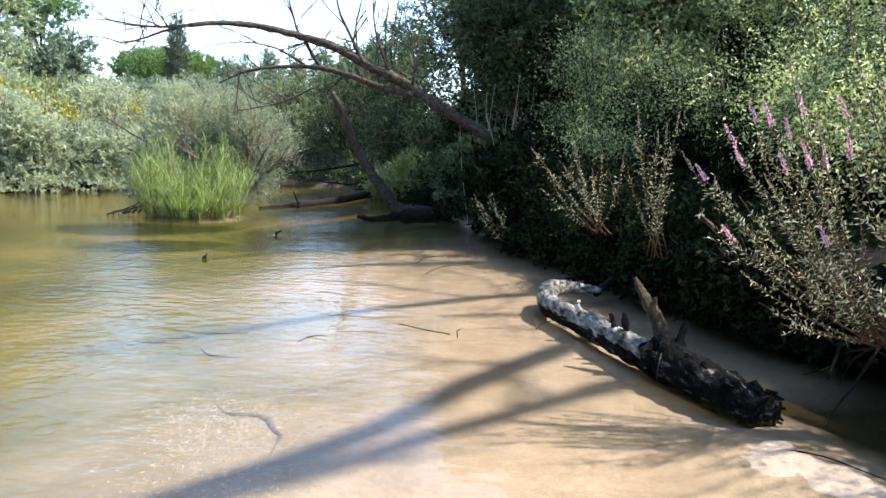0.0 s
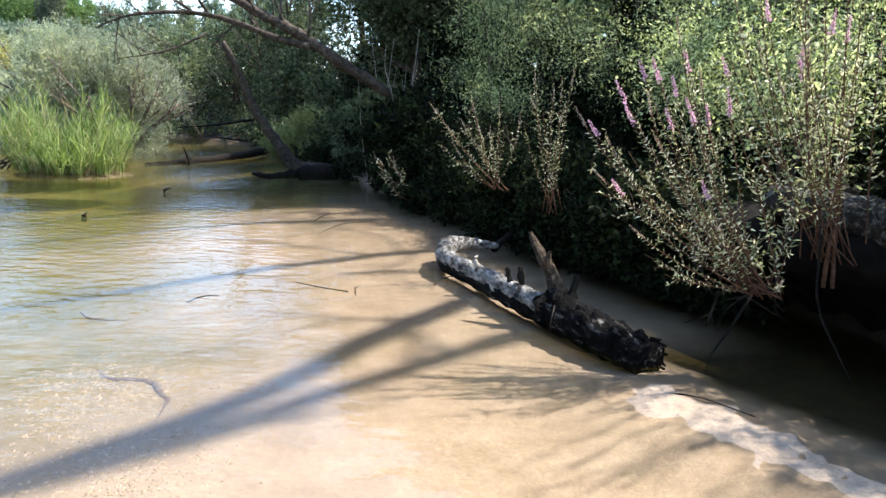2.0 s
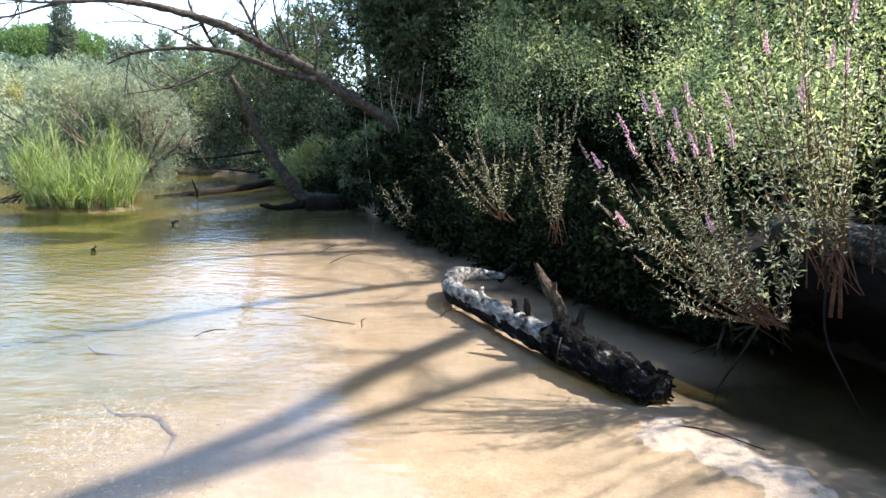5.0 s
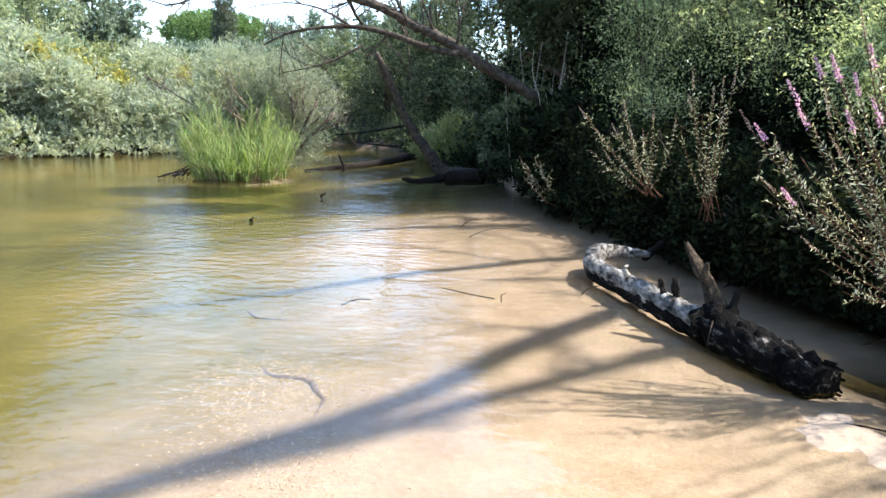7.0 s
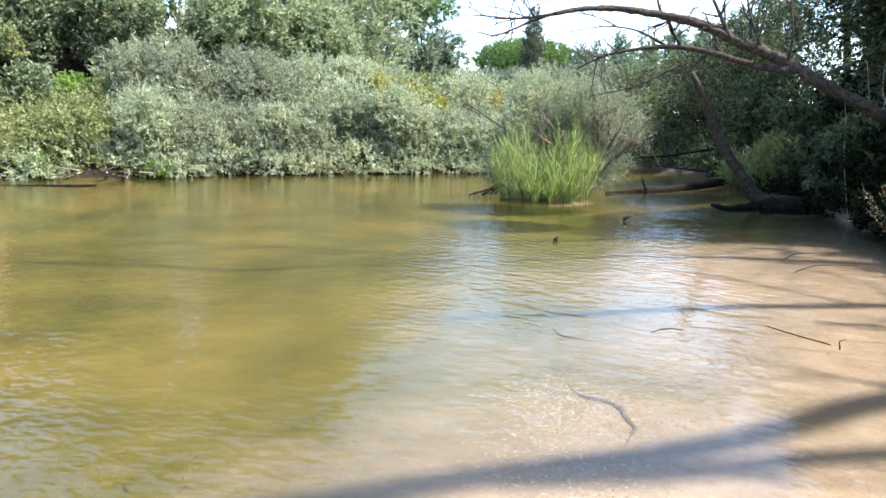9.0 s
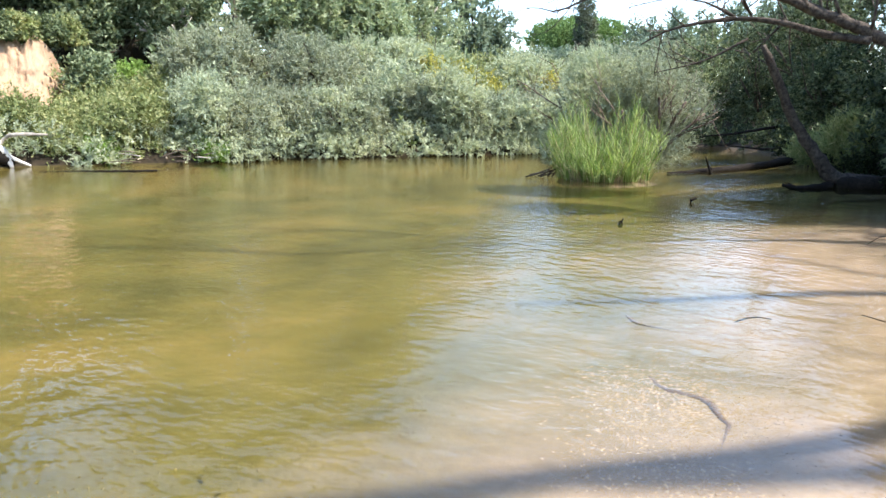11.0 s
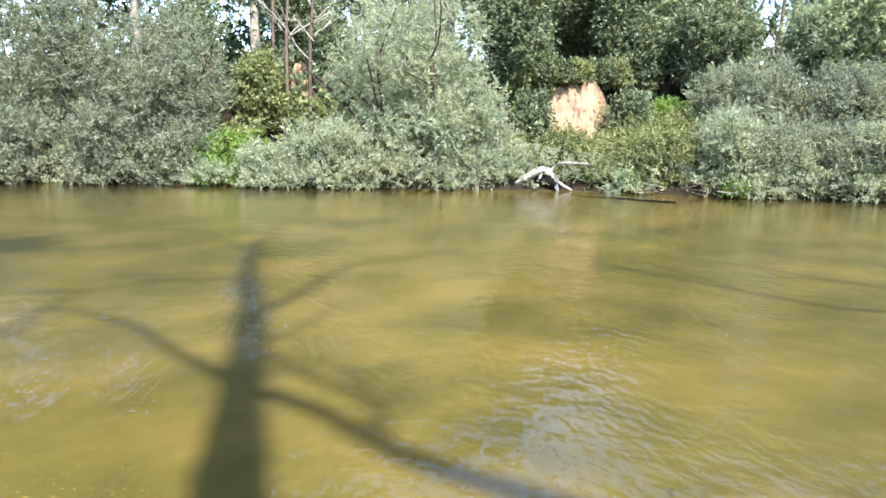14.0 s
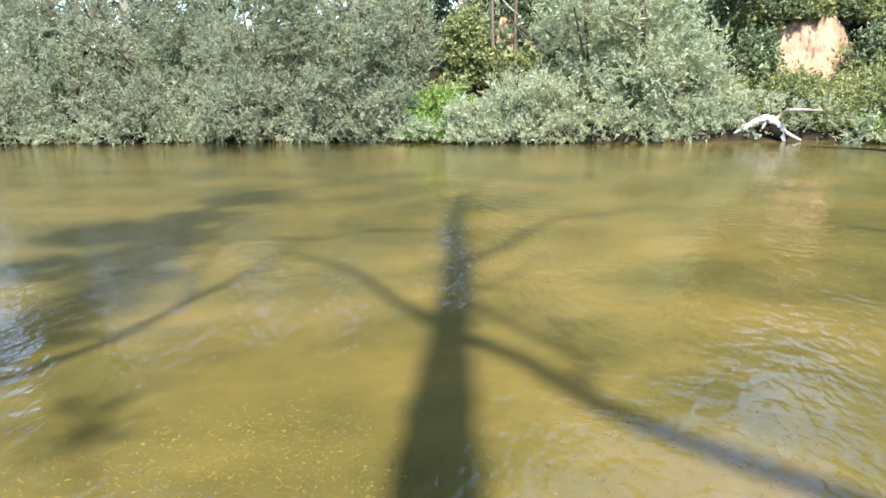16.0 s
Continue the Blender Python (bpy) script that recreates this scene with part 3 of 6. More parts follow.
for _k, (_az, _d, _w, _top, _m) in enumerate([(26, 34, 2.6, 4.5, WILLOW), (30, 35, 2.7, 4.8, BRAMBLE), (33.5, 35, 2.8, 5.4, WILLOW), (37.2, 35, 2.6, 5.4, WILLOW), (22.5, 37, 2.8, 4.4, BRAMBLE), (18.5, 38, 2.8, 4.3, WILLOW), (28, 39, 2.8, 5.2, BRAMBLE), (24.5, 41, 2.8, 4.9, WILLOW), (32.5, 39, 2.8, 6.2, BRAMBLE), (20.5, 43, 2.8, 4.8, BRAMBLE)]):
    bush("bank_shrub", far(_az, _d)[:2], _w, _top, 11500, _m, "olive green shrub on the rising far bank", "shrub", "shrubs on the far bank", seed=70 + _k, leaf=(0.21, 0.07))
for _k, (_az, _d, _w, _top) in enumerate([(28.1, 31.5, 0.8, 3.7), (30.0, 32.6, 0.95, 4.1), (32.6, 32.5, 0.55, 4.3), (21.0, 31.0, 0.5, 3.3), (23.6, 33, 0.6, 3.6), (17.6, 29.5, 0.4, 3.3)]):
    bush("yellow_shrub", far(_az, _d)[:2], _w, _top, 3500, YELLOW, "shrub with yellowing leaves among the willows", "shrub", seed=80 + _k, leaf=(0.14, 0.07))
for _k, (_az, _d, _w, _top) in enumerate([(51.2, 30.5, 1.8, 2.2), (54.7, 31, 2.0, 2.6), (58.7, 32.5, 2.3, 2.5), (61.7, 34.0, 2.1, 2.95), (56.7, 35, 2.3, 3.0), (65.9, 35, 1.8, 2.5), (59.6, 34.0, 1.7, 2.1), (52.7, 34.5, 2.2, 3.4)]):
    bush("bramble_thicket", far(_az, _d)[:2], _w, _top, 15000, BRAMBLE, "sprawling green bramble thicket above the water", "bramble", "brambles on the far bank", seed=90 + _k, leaf=(0.13, 0.08), twig=0.5)
bush("round_shrub", far(55.4, 37)[:2], 1.6, 4.3, 9000, BRIGHT, "rounded bright green shrub above the brambles", seed=99, leaf=(0.1, 0.055), twig=0.25)
for _k, (_az, _d, _w, _top) in enumerate([(88.4, 37.4, 1.5, 2.9), (87.4, 36.5, 1.2, 1.8), (90.4, 37.5, 1.3, 2.2)]):
    bush("leafy_shrub", far(_az, _d)[:2], _w, _top, 6000, BRIGHT, "fresh green leafy shrub between two willows", seed=101 + _k, leaf=(0.15, 0.09))

# sandy scarp, ivy-clad trees and woods behind
def scarp(az0, az1, d, low, high, lean, seed):
    rng = np.random.default_rng(seed)
    us, ws = np.linspace(0, 1, 40), np.linspace(0, 1, 20)
    rough, foot = rng.uniform(-1.1, 0.3, 7), rng.uniform(-0.3, 1.0, 7)
    v = []
    for u in us:
        for w in ws:
            edge = float(np.interp(u, np.linspace(0, 1, len(rough)), rough))
            p = far(az0 + (az1 - az0) * u, d + lean * w + 0.5 * math.sin(u * 7) + 0.06 * math.sin(w * 13 + u * 5) + rng.normal() * 0.05)
            base = low + 0.09 * high * float(np.interp(u, np.linspace(0, 1, len(foot)), foot))
            p[2] = base + (low + high * (1 + edge * 0.17) * (1 - 0.55 * abs(2 * u - 1) ** 5) - base) * w
            v.append(p)
    n = len(ws)
    front = [(i * n + j, (i + 1) * n + j, (i + 1) * n + j + 1, i * n + j + 1) for i in range(len(us) - 1) for j in range(n - 1)]
    v = np.array(v)
    back = v + far((az0 + az1) / 2, 2.5)
    m = len(v)
    rim = [(i * n + n - 1, (i + 1) * n + n - 1, (i + 1) * n + n - 1 + m, i * n + n - 1 + m) for i in range(len(us) - 1)]
    ends = [(j, j + 1, j + 1 + m, j + m) for j in range(n - 1)] + [((len(us) - 1) * n + j + 1, (len(us) - 1) * n + j, (len(us) - 1) * n + j + m, (len(us) - 1) * n + j + 1 + m) for j in range(n - 1)]
    base = far((az0 + az1) / 2, d, z=low)
    ob = thing("sand_scarp", base, "eroded pale orange sandy scarp on the far bank", "scarp", kind="structure")
    part("face", (np.vstack([v, back]), np.array(front + rim + ends)), CLIFF, ob, "", True)


scarp(63.9, 59.3, 36.0, 1.5, 3.05, 1.5, 4)
scarp(65.5, 58.0, 47, 2.2, 4.6, 1.5, 6)
scarp(84.4, 82.3, 43, 2.8, 2.6, 1.5, 5)
for _k, (_az, _w, _m) in enumerate([(63.2, 0.9, IVY), (61.7, 0.8, BRAMBLE), (60.2, 1.0, IVY), (59.0, 0.8, BRAMBLE)]):
    bush("rim_bush", (*far(_az, 37.9)[:2], 4.2), _w * 0.8, 6.2, 5000, _m, "dark green bush hanging over the rim of the scarp", "bush", "bushes on the scarp", seed=460 + _k, leaf=(0.16, 0.11), twig=0.4)
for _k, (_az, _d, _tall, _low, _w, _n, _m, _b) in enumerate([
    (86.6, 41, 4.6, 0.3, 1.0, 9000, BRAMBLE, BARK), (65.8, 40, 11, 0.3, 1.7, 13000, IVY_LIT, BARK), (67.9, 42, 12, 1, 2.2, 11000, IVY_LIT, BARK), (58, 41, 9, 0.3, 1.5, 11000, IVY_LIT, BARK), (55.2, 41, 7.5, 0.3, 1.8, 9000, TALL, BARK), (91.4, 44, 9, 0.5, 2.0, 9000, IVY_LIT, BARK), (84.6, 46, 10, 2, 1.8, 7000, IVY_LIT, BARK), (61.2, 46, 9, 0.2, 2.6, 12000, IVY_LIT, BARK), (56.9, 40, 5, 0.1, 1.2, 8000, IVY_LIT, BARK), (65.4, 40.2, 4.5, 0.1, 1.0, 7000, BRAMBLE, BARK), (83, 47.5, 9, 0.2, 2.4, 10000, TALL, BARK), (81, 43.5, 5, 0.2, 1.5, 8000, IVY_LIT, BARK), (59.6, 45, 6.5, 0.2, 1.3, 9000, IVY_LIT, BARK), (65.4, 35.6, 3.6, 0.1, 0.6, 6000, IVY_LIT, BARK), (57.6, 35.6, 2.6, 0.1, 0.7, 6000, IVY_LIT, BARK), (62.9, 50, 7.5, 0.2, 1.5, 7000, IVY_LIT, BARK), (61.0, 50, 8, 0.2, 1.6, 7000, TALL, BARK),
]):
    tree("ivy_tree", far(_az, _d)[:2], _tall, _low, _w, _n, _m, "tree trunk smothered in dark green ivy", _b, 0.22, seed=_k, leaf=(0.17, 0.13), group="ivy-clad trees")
_tall = [
    # bearing, distance, height of the top, foot of the crown, width
    (34.5, 45, 13.5, 1, 3.0), (37.1, 44, 17, 1, 3.4), (39.7, 46, 20, 1, 3.6), (43.2, 45, 21, 1, 3.6), (46.7, 46, 21, 1, 3.6), (50.2, 46, 20, 1, 3.4), (53.7, 47, 21, 1, 3.4), (57, 48, 12, 1, 2.6),
    (59.4, 52, 9, 1.5, 2.2), (42.7, 39, 8, 0.5, 2.4), (38.7, 39.5, 7.5, 0.5, 2.4), (51.7, 38.5, 7.5, 0.5, 2.2),
    (68.4, 47, 18, 1, 3.0), (71.7, 46, 20, 1, 3.4), (74.9, 48, 21, 1, 3.6), (78.4, 48, 20, 1, 3.4), (82.9, 52, 26, 3, 3.4), (86.9, 52, 30, 2, 4.2), (90.9, 52, 33, 2, 4.4), (95.4, 52, 34, 2, 4.4), (100.4, 54, 34, 2, 4.6), (105.9, 56, 35, 2, 4.8), (111.9, 58, 36, 2, 5.0), (118.9, 62, 36, 2, 5.2), (127, 66, 36, 2, 5.4),
]
for _k, (_az, _d, _t, _low, _w) in enumerate(_tall):
    tree("eucalyptus", far(_az, _d)[:2], _t - ground_at(*far(_az, _d)[:2]) + 1.5, _low, _w * 1.1, 24000 if _az > 81 else 12000, (TALL, IVY_LIT)[_k % 4 == 3], "tall grey green eucalyptus with a pale trunk", PALE_BARK, 0.2, (0.6 * math.sin(_k * 2.1), 0.6 * math.cos(_k * 1.7)), seed=20 + _k, leaf=(0.36, 0.17) if _az > 81 else (0.27, 0.11), group="tall trees on the far bank")


def umbrella_pine(at, tall, width, thick, n, seed, label, gaps=10):
    rng = np.random.default_rng(seed)
    x, y = at
    z0 = ground_at(x, y)
    ob = thing("umbrella_pine", (x, y, z0), label, "pine")
    top = z0 + tall
    part("trunk", tube([(x, y, z0), (x + 0.2, y, z0 + tall * 0.4), (x, y + 0.2, top - thick * 0.9)], [0.4, 0.28, 0.2], 9, 0.06, rng, 0.8), BARK, ob, "", True)
    limbs, lobes = [], []
    for k in range(gaps):
        a = 6.28 * k / gaps + rng.uniform(-0.25, 0.25)
        w = width * rng.uniform(0.35, 0.8)
        p = np.array((x + w * math.cos(a), y + w * math.sin(a), top - thick * (0.45 + 0.25 * (w / width) ** 2)))
        limbs.append(tube([(x, y, top - thick * 1.25), (x + 0.5 * w * math.cos(a), y + 0.5 * w * math.sin(a), top - thick * 0.85), p], [0.13, 0.03], 6, 0, None, 0.8))
        lobes.append((p, np.array((width * 0.38, width * 0.38, thick * 0.4)) * rng.uniform(0.75, 1.15)))
    lobes.append((np.array((x, y, top - thick * 0.45)), np.array((width * 0.5, width * 0.5, thick * 0.45))))
    part("limb", join(limbs), BARK, ob, "", True)
    part("crown", sprays(rng, lobes, n, 0.3, 0.09, 0.5, rise=0.5, floor=z0 + 1), PINE, ob)


umbrella_pine(tuple(far(21.2, 92)[:2]), 13.0 - ground_at(*far(21.2, 92)[:2]), 7.2, 4.6, 52000, 5, "broad domed umbrella pine above the far shrubs", 14)
umbrella_pine(tuple(far(30.2, 56)[:2]), 12.0 - ground_at(*far(30.2, 56)[:2]), 4.0, 2.2, 9000, 6, "tall open-crowned pine with bare dark limbs", 8)


def cypress(at, tall, width, n, seed):
    rng = np.random.default_rng(seed)
    x, y = at
    z0 = ground_at(x, y)
    ob = thing("cypress", (x, y, z0), "narrow grey green cypress standing before the pine", "cypress")
    part("trunk", tube([(x, y, z0), (x, y, z0 + tall)], [0.25, 0.04], 8, 0.05, rng, 1.0), BARK, ob, "", True)
    lobes = [(np.array((x + rng.normal() * 0.15, y + rng.normal() * 0.15, z0 + tall * u)), np.array((w, w, tall * 0.09)) * rng.uniform(0.8, 1.2))
             for u, w in zip(np.linspace(0.15, 0.97, 15), width * np.array([1, 1, 1.05, 1, 1, 0.95, 0.95, 0.9, 0.9, 0.85, 0.8, 0.7, 0.55, 0.4, 0.2]))]
    part("crown", sprays(rng, lobes, n, 0.22, 0.1, 0.35, rise=1.2, floor=z0 + 0.5), CYPRESS, ob)


cypress(tuple(far(20.4, 80)[:2]), 15.0 - ground_at(*far(20.4, 80)[:2]), 1.2, 15000, 7)
for _k, (_az, _d, _z) in enumerate([(16.6, 78, 10.8), (14.9, 76, 11.2), (13.4, 80, 12.2), (11.6, 78, 11.8), (9.8, 74, 12.2), (8, 70, 11.6), (6.2, 66, 11.6), (4.4, 62, 12), (2.6, 60, 12.6), (15.8, 66, 7.6), (12.6, 64, 8.0), (22.8, 66, 7.4), (18.8, 64, 7.2), (21, 67, 7.2), (24.6, 62, 7.0), (27.6, 56, 9.6), (29.3, 54, 10.4), (31.8, 52, 10.2)]):
    tree("poplar", far(_az, _d)[:2], _z - ground_at(*far(_az, _d)[:2]), 1.0, 1.75, 4800, FAR, "hazy green poplar in the distance", BARK, 0.18, seed=60 + _k, leaf=(0.32, 0.15), group="distant poplars")

# distant woods that close the view
_rng = np.random.default_rng(77)
_lobes = []
for _az in np.arange(-150, 215, 1.6):
    _d = _rng.uniform(99.5, 150)
    _p = far(_az, _d)
    _h = _rng.uniform(5, 8)
    _lobes.append((np.array((_p[0], _p[1], ground_at(_p[0], _p[1]) + _h * 0.5)), np.array((_rng.uniform(3, 5), _rng.uniform(3, 5), _h * 0.55))))
_woods = thing("far_woods", (0, 0, 0), "distant green woodland closing the valley", "woodland", kind="stuff")
part("crown", sprays(_rng, _lobes, 26000, 1.1, 0.65, 1.4), FAR, _woods)

# undergrowth that hangs over both shores, and the wooded slope behind
def along(line, step):
    for (ax, ay), (bx, by) in zip(line, line[1:]):
        m = max(1, int(math.hypot(bx - ax, by - ay) / step))
        for k in range(m):
            yield ax + (bx - ax) * k / m, ay + (by - ay) * k / m, -(by - ay), bx - ax


def fringe(name, line, step, inland, size, n, leaf, material, label, seed, flip=1, clear=()):
    rng = np.random.default_rng(seed)
    lobes = []
    for x, y, nx, ny in along(line, step):
        w = math.hypot(nx, ny) * flip
        off = rng.uniform(*inland)
        az = math.degrees(math.atan2(-x, y))
        if any(a < az < b for a, b in clear):
            off = max(off, 0.65)
        px, py = x + nx / w * off, y + ny / w * off
        r = rng.uniform(*size)
        lobes.append((np.array((px, py, max(ground_at(px, py), 0) + r * 0.15)), np.array((r, r, r * rng.uniform(0.7, 1.1)))))
    ob = thing(name, (line[0][0], line[0][1], 0), label, "undergrowth", kind="stuff")
    part("leafage", sprays(rng, lobes, n, leaf[0], leaf[1], leaf[0] * 2.2, floor=0.03), material, ob)


fringe("shore_undergrowth", LEFT[3:20], 0.7, (-0.55, 0.6), (0.45, 0.95), 52000, (0.16, 0.06), WILLOW, "low grey green growth trailing into the water", 601, -1, [(50, 56.5), (60, 68)])
fringe("slope_undergrowth", [tuple(polar(66.0, 29.3)[:2]), tuple(polar(57.0, 29.3)[:2])], 0.3, (-1.2, 2.6), (0.3, 0.6), 11000, (0.18, 0.12), BRAMBLE, "low bramble growth below the sandy scarp", 606, 1)
fringe("slope_undergrowth", LEFT[3:20], 1.0, (1.2, 6.0), (0.8, 1.6), 26000, (0.3, 0.16), BRAMBLE, "tangled green growth over the far slope", 602, -1)
fringe("slope_undergrowth", LEFT[3:20], 1.3, (5.0, 12.0), (1.2, 2.4), 20000, (0.42, 0.2), TALL, "tangled green growth over the far slope", 603, -1)
fringe("bank_undergrowth", RIGHT[9:13], 0.25, (-0.7, 0.2), (0.25, 0.45), 20000, (0.09, 0.055), SHADE, "shade-coloured leafage trailing from the near bank", 604, -1)
fringe("bank_undergrowth", RIGHT[12:17], 0.3, (-0.1, 0.5), (0.25, 0.45), 14000, (0.1, 0.06), SHADE, "shade-coloured leafage trailing from the near bank", 607, -1)
fringe("bend_undergrowth", RIGHT[14:19], 0.35, (0.0, 3.2), (0.3, 0.7), 17000, (0.16, 0.08), DUSKY, "green leafage along the bend of the river", 605, -1)
_rng = np.random.default_rng(78)
_lobes = []
for _az in np.arange(33, 135, 1.5):
    _d = float(np.interp(_az, (33, 60, 90, 130), (52, 58, 60, 72))) + _rng.uniform(-3, 3)
    _p = far(_az, _d)
    _h = _rng.uniform(9, 14) * (0.5 if 57 < _az < 63.5 else 0.9)
    _lobes.append((np.array((_p[0], _p[1], _h * 0.5)), np.array((2.6, 2.6, _h * 0.5)) * _rng.uniform(0.8, 1.1)))
_woods = thing("wooded_slope", (-40, 20, 4), "dense dark woodland on the slope behind", "woodland", kind="stuff")
part("crown", sprays(_rng, _lobes, 34000, 0.6, 0.3, 0.9), IVY, _woods)

_rng = np.random.default_rng(79)
_lobes = []
for _x, _y in zip(_rng.uniform(8.5, 30, 170), _rng.uniform(2.0, 36, 170)):
    _top = min(1.25 * (_x - 4.2), 13.0)
    if _x + 0.45 * _y > 13.5:
        _lobes.append((np.array((_x, _y, _rng.uniform(0.15, 0.8) * _top)), np.array((1.8, 1.8, 0.2 * _top + 0.4)) * _rng.uniform(0.8, 1.1)))
_lobes += [(np.array((_x, 21 + (8 - _x) * 1.2, _rng.uniform(2, 8))), np.array((1.6, 1.6, 2.2))) for _x in _rng.uniform(3.5, 9, 26)]
_woods = thing("bank_woods", (12, 12, 1), "dense shade-coloured woodland behind the near bank", "woodland", kind="stuff")
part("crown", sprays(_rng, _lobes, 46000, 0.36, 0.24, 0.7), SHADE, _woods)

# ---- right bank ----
# Low and rear bushes take the shade-coloured leaves, so the bank foot stays dark.
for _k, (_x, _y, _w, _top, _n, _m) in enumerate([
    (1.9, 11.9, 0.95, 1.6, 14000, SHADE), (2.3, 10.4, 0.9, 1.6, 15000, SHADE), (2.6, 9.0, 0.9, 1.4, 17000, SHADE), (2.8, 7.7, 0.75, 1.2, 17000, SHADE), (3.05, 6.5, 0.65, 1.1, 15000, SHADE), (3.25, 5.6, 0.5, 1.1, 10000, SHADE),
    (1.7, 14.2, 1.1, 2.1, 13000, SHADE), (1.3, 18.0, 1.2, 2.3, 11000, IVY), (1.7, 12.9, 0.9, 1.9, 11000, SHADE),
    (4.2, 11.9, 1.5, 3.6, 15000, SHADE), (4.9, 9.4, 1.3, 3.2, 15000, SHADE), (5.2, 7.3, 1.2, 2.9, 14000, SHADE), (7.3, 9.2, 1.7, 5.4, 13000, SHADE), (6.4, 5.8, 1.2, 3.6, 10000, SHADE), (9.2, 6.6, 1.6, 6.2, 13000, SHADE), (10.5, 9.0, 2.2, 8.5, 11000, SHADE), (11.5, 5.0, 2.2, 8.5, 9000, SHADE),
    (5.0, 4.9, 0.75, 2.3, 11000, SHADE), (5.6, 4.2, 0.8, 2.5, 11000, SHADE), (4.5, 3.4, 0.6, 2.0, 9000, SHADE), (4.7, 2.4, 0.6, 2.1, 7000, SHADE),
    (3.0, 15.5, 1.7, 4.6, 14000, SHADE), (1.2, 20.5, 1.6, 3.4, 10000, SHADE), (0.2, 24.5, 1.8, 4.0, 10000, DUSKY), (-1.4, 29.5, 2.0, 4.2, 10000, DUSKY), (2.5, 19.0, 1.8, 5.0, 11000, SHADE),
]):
    bush("bank_bush", (_x, _y), _w, _top, int(_n * (0.95 if _y < 12.5 else 0.7)), _m, "dense bank bush with its shade in the leaf colour" if _m is SHADE else "grey green bush on the bank towards the river bend", "bush", "bushes on the near bank", seed=200 + _k, leaf=(0.075, 0.045) if _y < 12.5 else (0.16, 0.08), twig=0.3 if _y < 12.5 else 0.4)
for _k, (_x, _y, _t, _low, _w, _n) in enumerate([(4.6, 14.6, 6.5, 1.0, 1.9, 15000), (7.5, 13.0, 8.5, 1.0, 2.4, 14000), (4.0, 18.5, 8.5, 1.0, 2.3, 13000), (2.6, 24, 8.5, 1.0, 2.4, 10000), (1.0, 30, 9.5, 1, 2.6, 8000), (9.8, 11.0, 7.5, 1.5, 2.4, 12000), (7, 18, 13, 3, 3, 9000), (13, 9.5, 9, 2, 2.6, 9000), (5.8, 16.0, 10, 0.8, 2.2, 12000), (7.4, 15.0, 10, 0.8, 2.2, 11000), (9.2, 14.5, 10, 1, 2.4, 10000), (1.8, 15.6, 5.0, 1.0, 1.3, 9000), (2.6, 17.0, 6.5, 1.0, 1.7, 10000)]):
    # Each tree's leaf colour carries how sunlit or shaded it stands.
    tree("alder", (_x, _y), _t, _low, _w, int(_n * (0.95 if _k in (0, 1, 5, 8) else 1.6)), SUNLIT if _k in (0, 1, 5, 8) else DUSKY if _k in (4, 11) else IVY if _k == 12 else SHADE, "tall leafy alder rising from the near bank", BARK, 0.13, (-0.7, 0.3), seed=100 + _k, leaf=(0.13, 0.062), group="trees on the near bank", twig=0.45)
for _k, (_az, _d, _w, _top, _m) in enumerate([(12.8, 40, 2.0, 3.6, IVY_LIT), (10.2, 41, 2.2, 4.8, IVY), (15.5, 40, 2.4, 4.6, WILLOW_DARK), (7.6, 39, 2.2, 5.2, DUSKY), (11.5, 45, 2.6, 6.8, IVY), (8.0, 44, 2.6, 7.6, DUSKY), (4, 35, 2.2, 7.2, DUSKY), (2.2, 37, 2.6, 10.5, DUSKY), (6.6, 48, 3.0, 9.0, FAR), (14.5, 46, 2.6, 6.2, WILLOW_DARK), (18.5, 44, 2.8, 5.4, TALL), (5.6, 41, 2.4, 8.2, DUSKY)]):
    bush("river_bend_bush", polar(_az, _d)[:2], _w, _top, 7000, _m, "grey green bush leaning over the bend of the river", "bush", "bushes at the river bend", seed=240 + _k, leaf=(0.18, 0.08))


def vine_dome(at, width, top, thick, n, seed, leaf=(0.062, 0.021)):
    """Scrambling vines: canes that climb from the ground and arch over, with leaves on the sunny top alone, coloured as
    sunlit.
    """
    rng = np.random.default_rng(seed)
    x, y = at
    z0 = ground_at(x, y)
    ob = thing("vine", (x, y, z0), "sunlit vine with yellow green leaves scrambling over the bank", "vine", "vines over the near bank")
    c = np.array((x, y, top - thick * 0.5))
    for _ in range(7):
        a = rng.uniform(0, 6.28)
        e = c + np.array((math.cos(a) * width, math.sin(a) * width, -thick * rng.uniform(0.0, 0.5)))
        part("cane", tube([(x, y, z0 - 0.05), ((x * 2 + e[0]) / 3, (y * 2 + e[1]) / 3, z0 + (top - z0) * 0.7), (x + (e[0] - x) * 0.6, y + (e[1] - y) * 0.6, top - 0.02), e], [0.014, 0.005], 5, 0, None, 0.2), BARK, ob, "", True)
    lobes = lumps(rng, c, (width, width, thick * 0.55), 9, 0.34)[:-1]
    part("leaves", sprays(rng, lobes, n, leaf[0], leaf[1], 0.7, per=18, rise=0.0, deep=0.1), SUNLIT, ob)


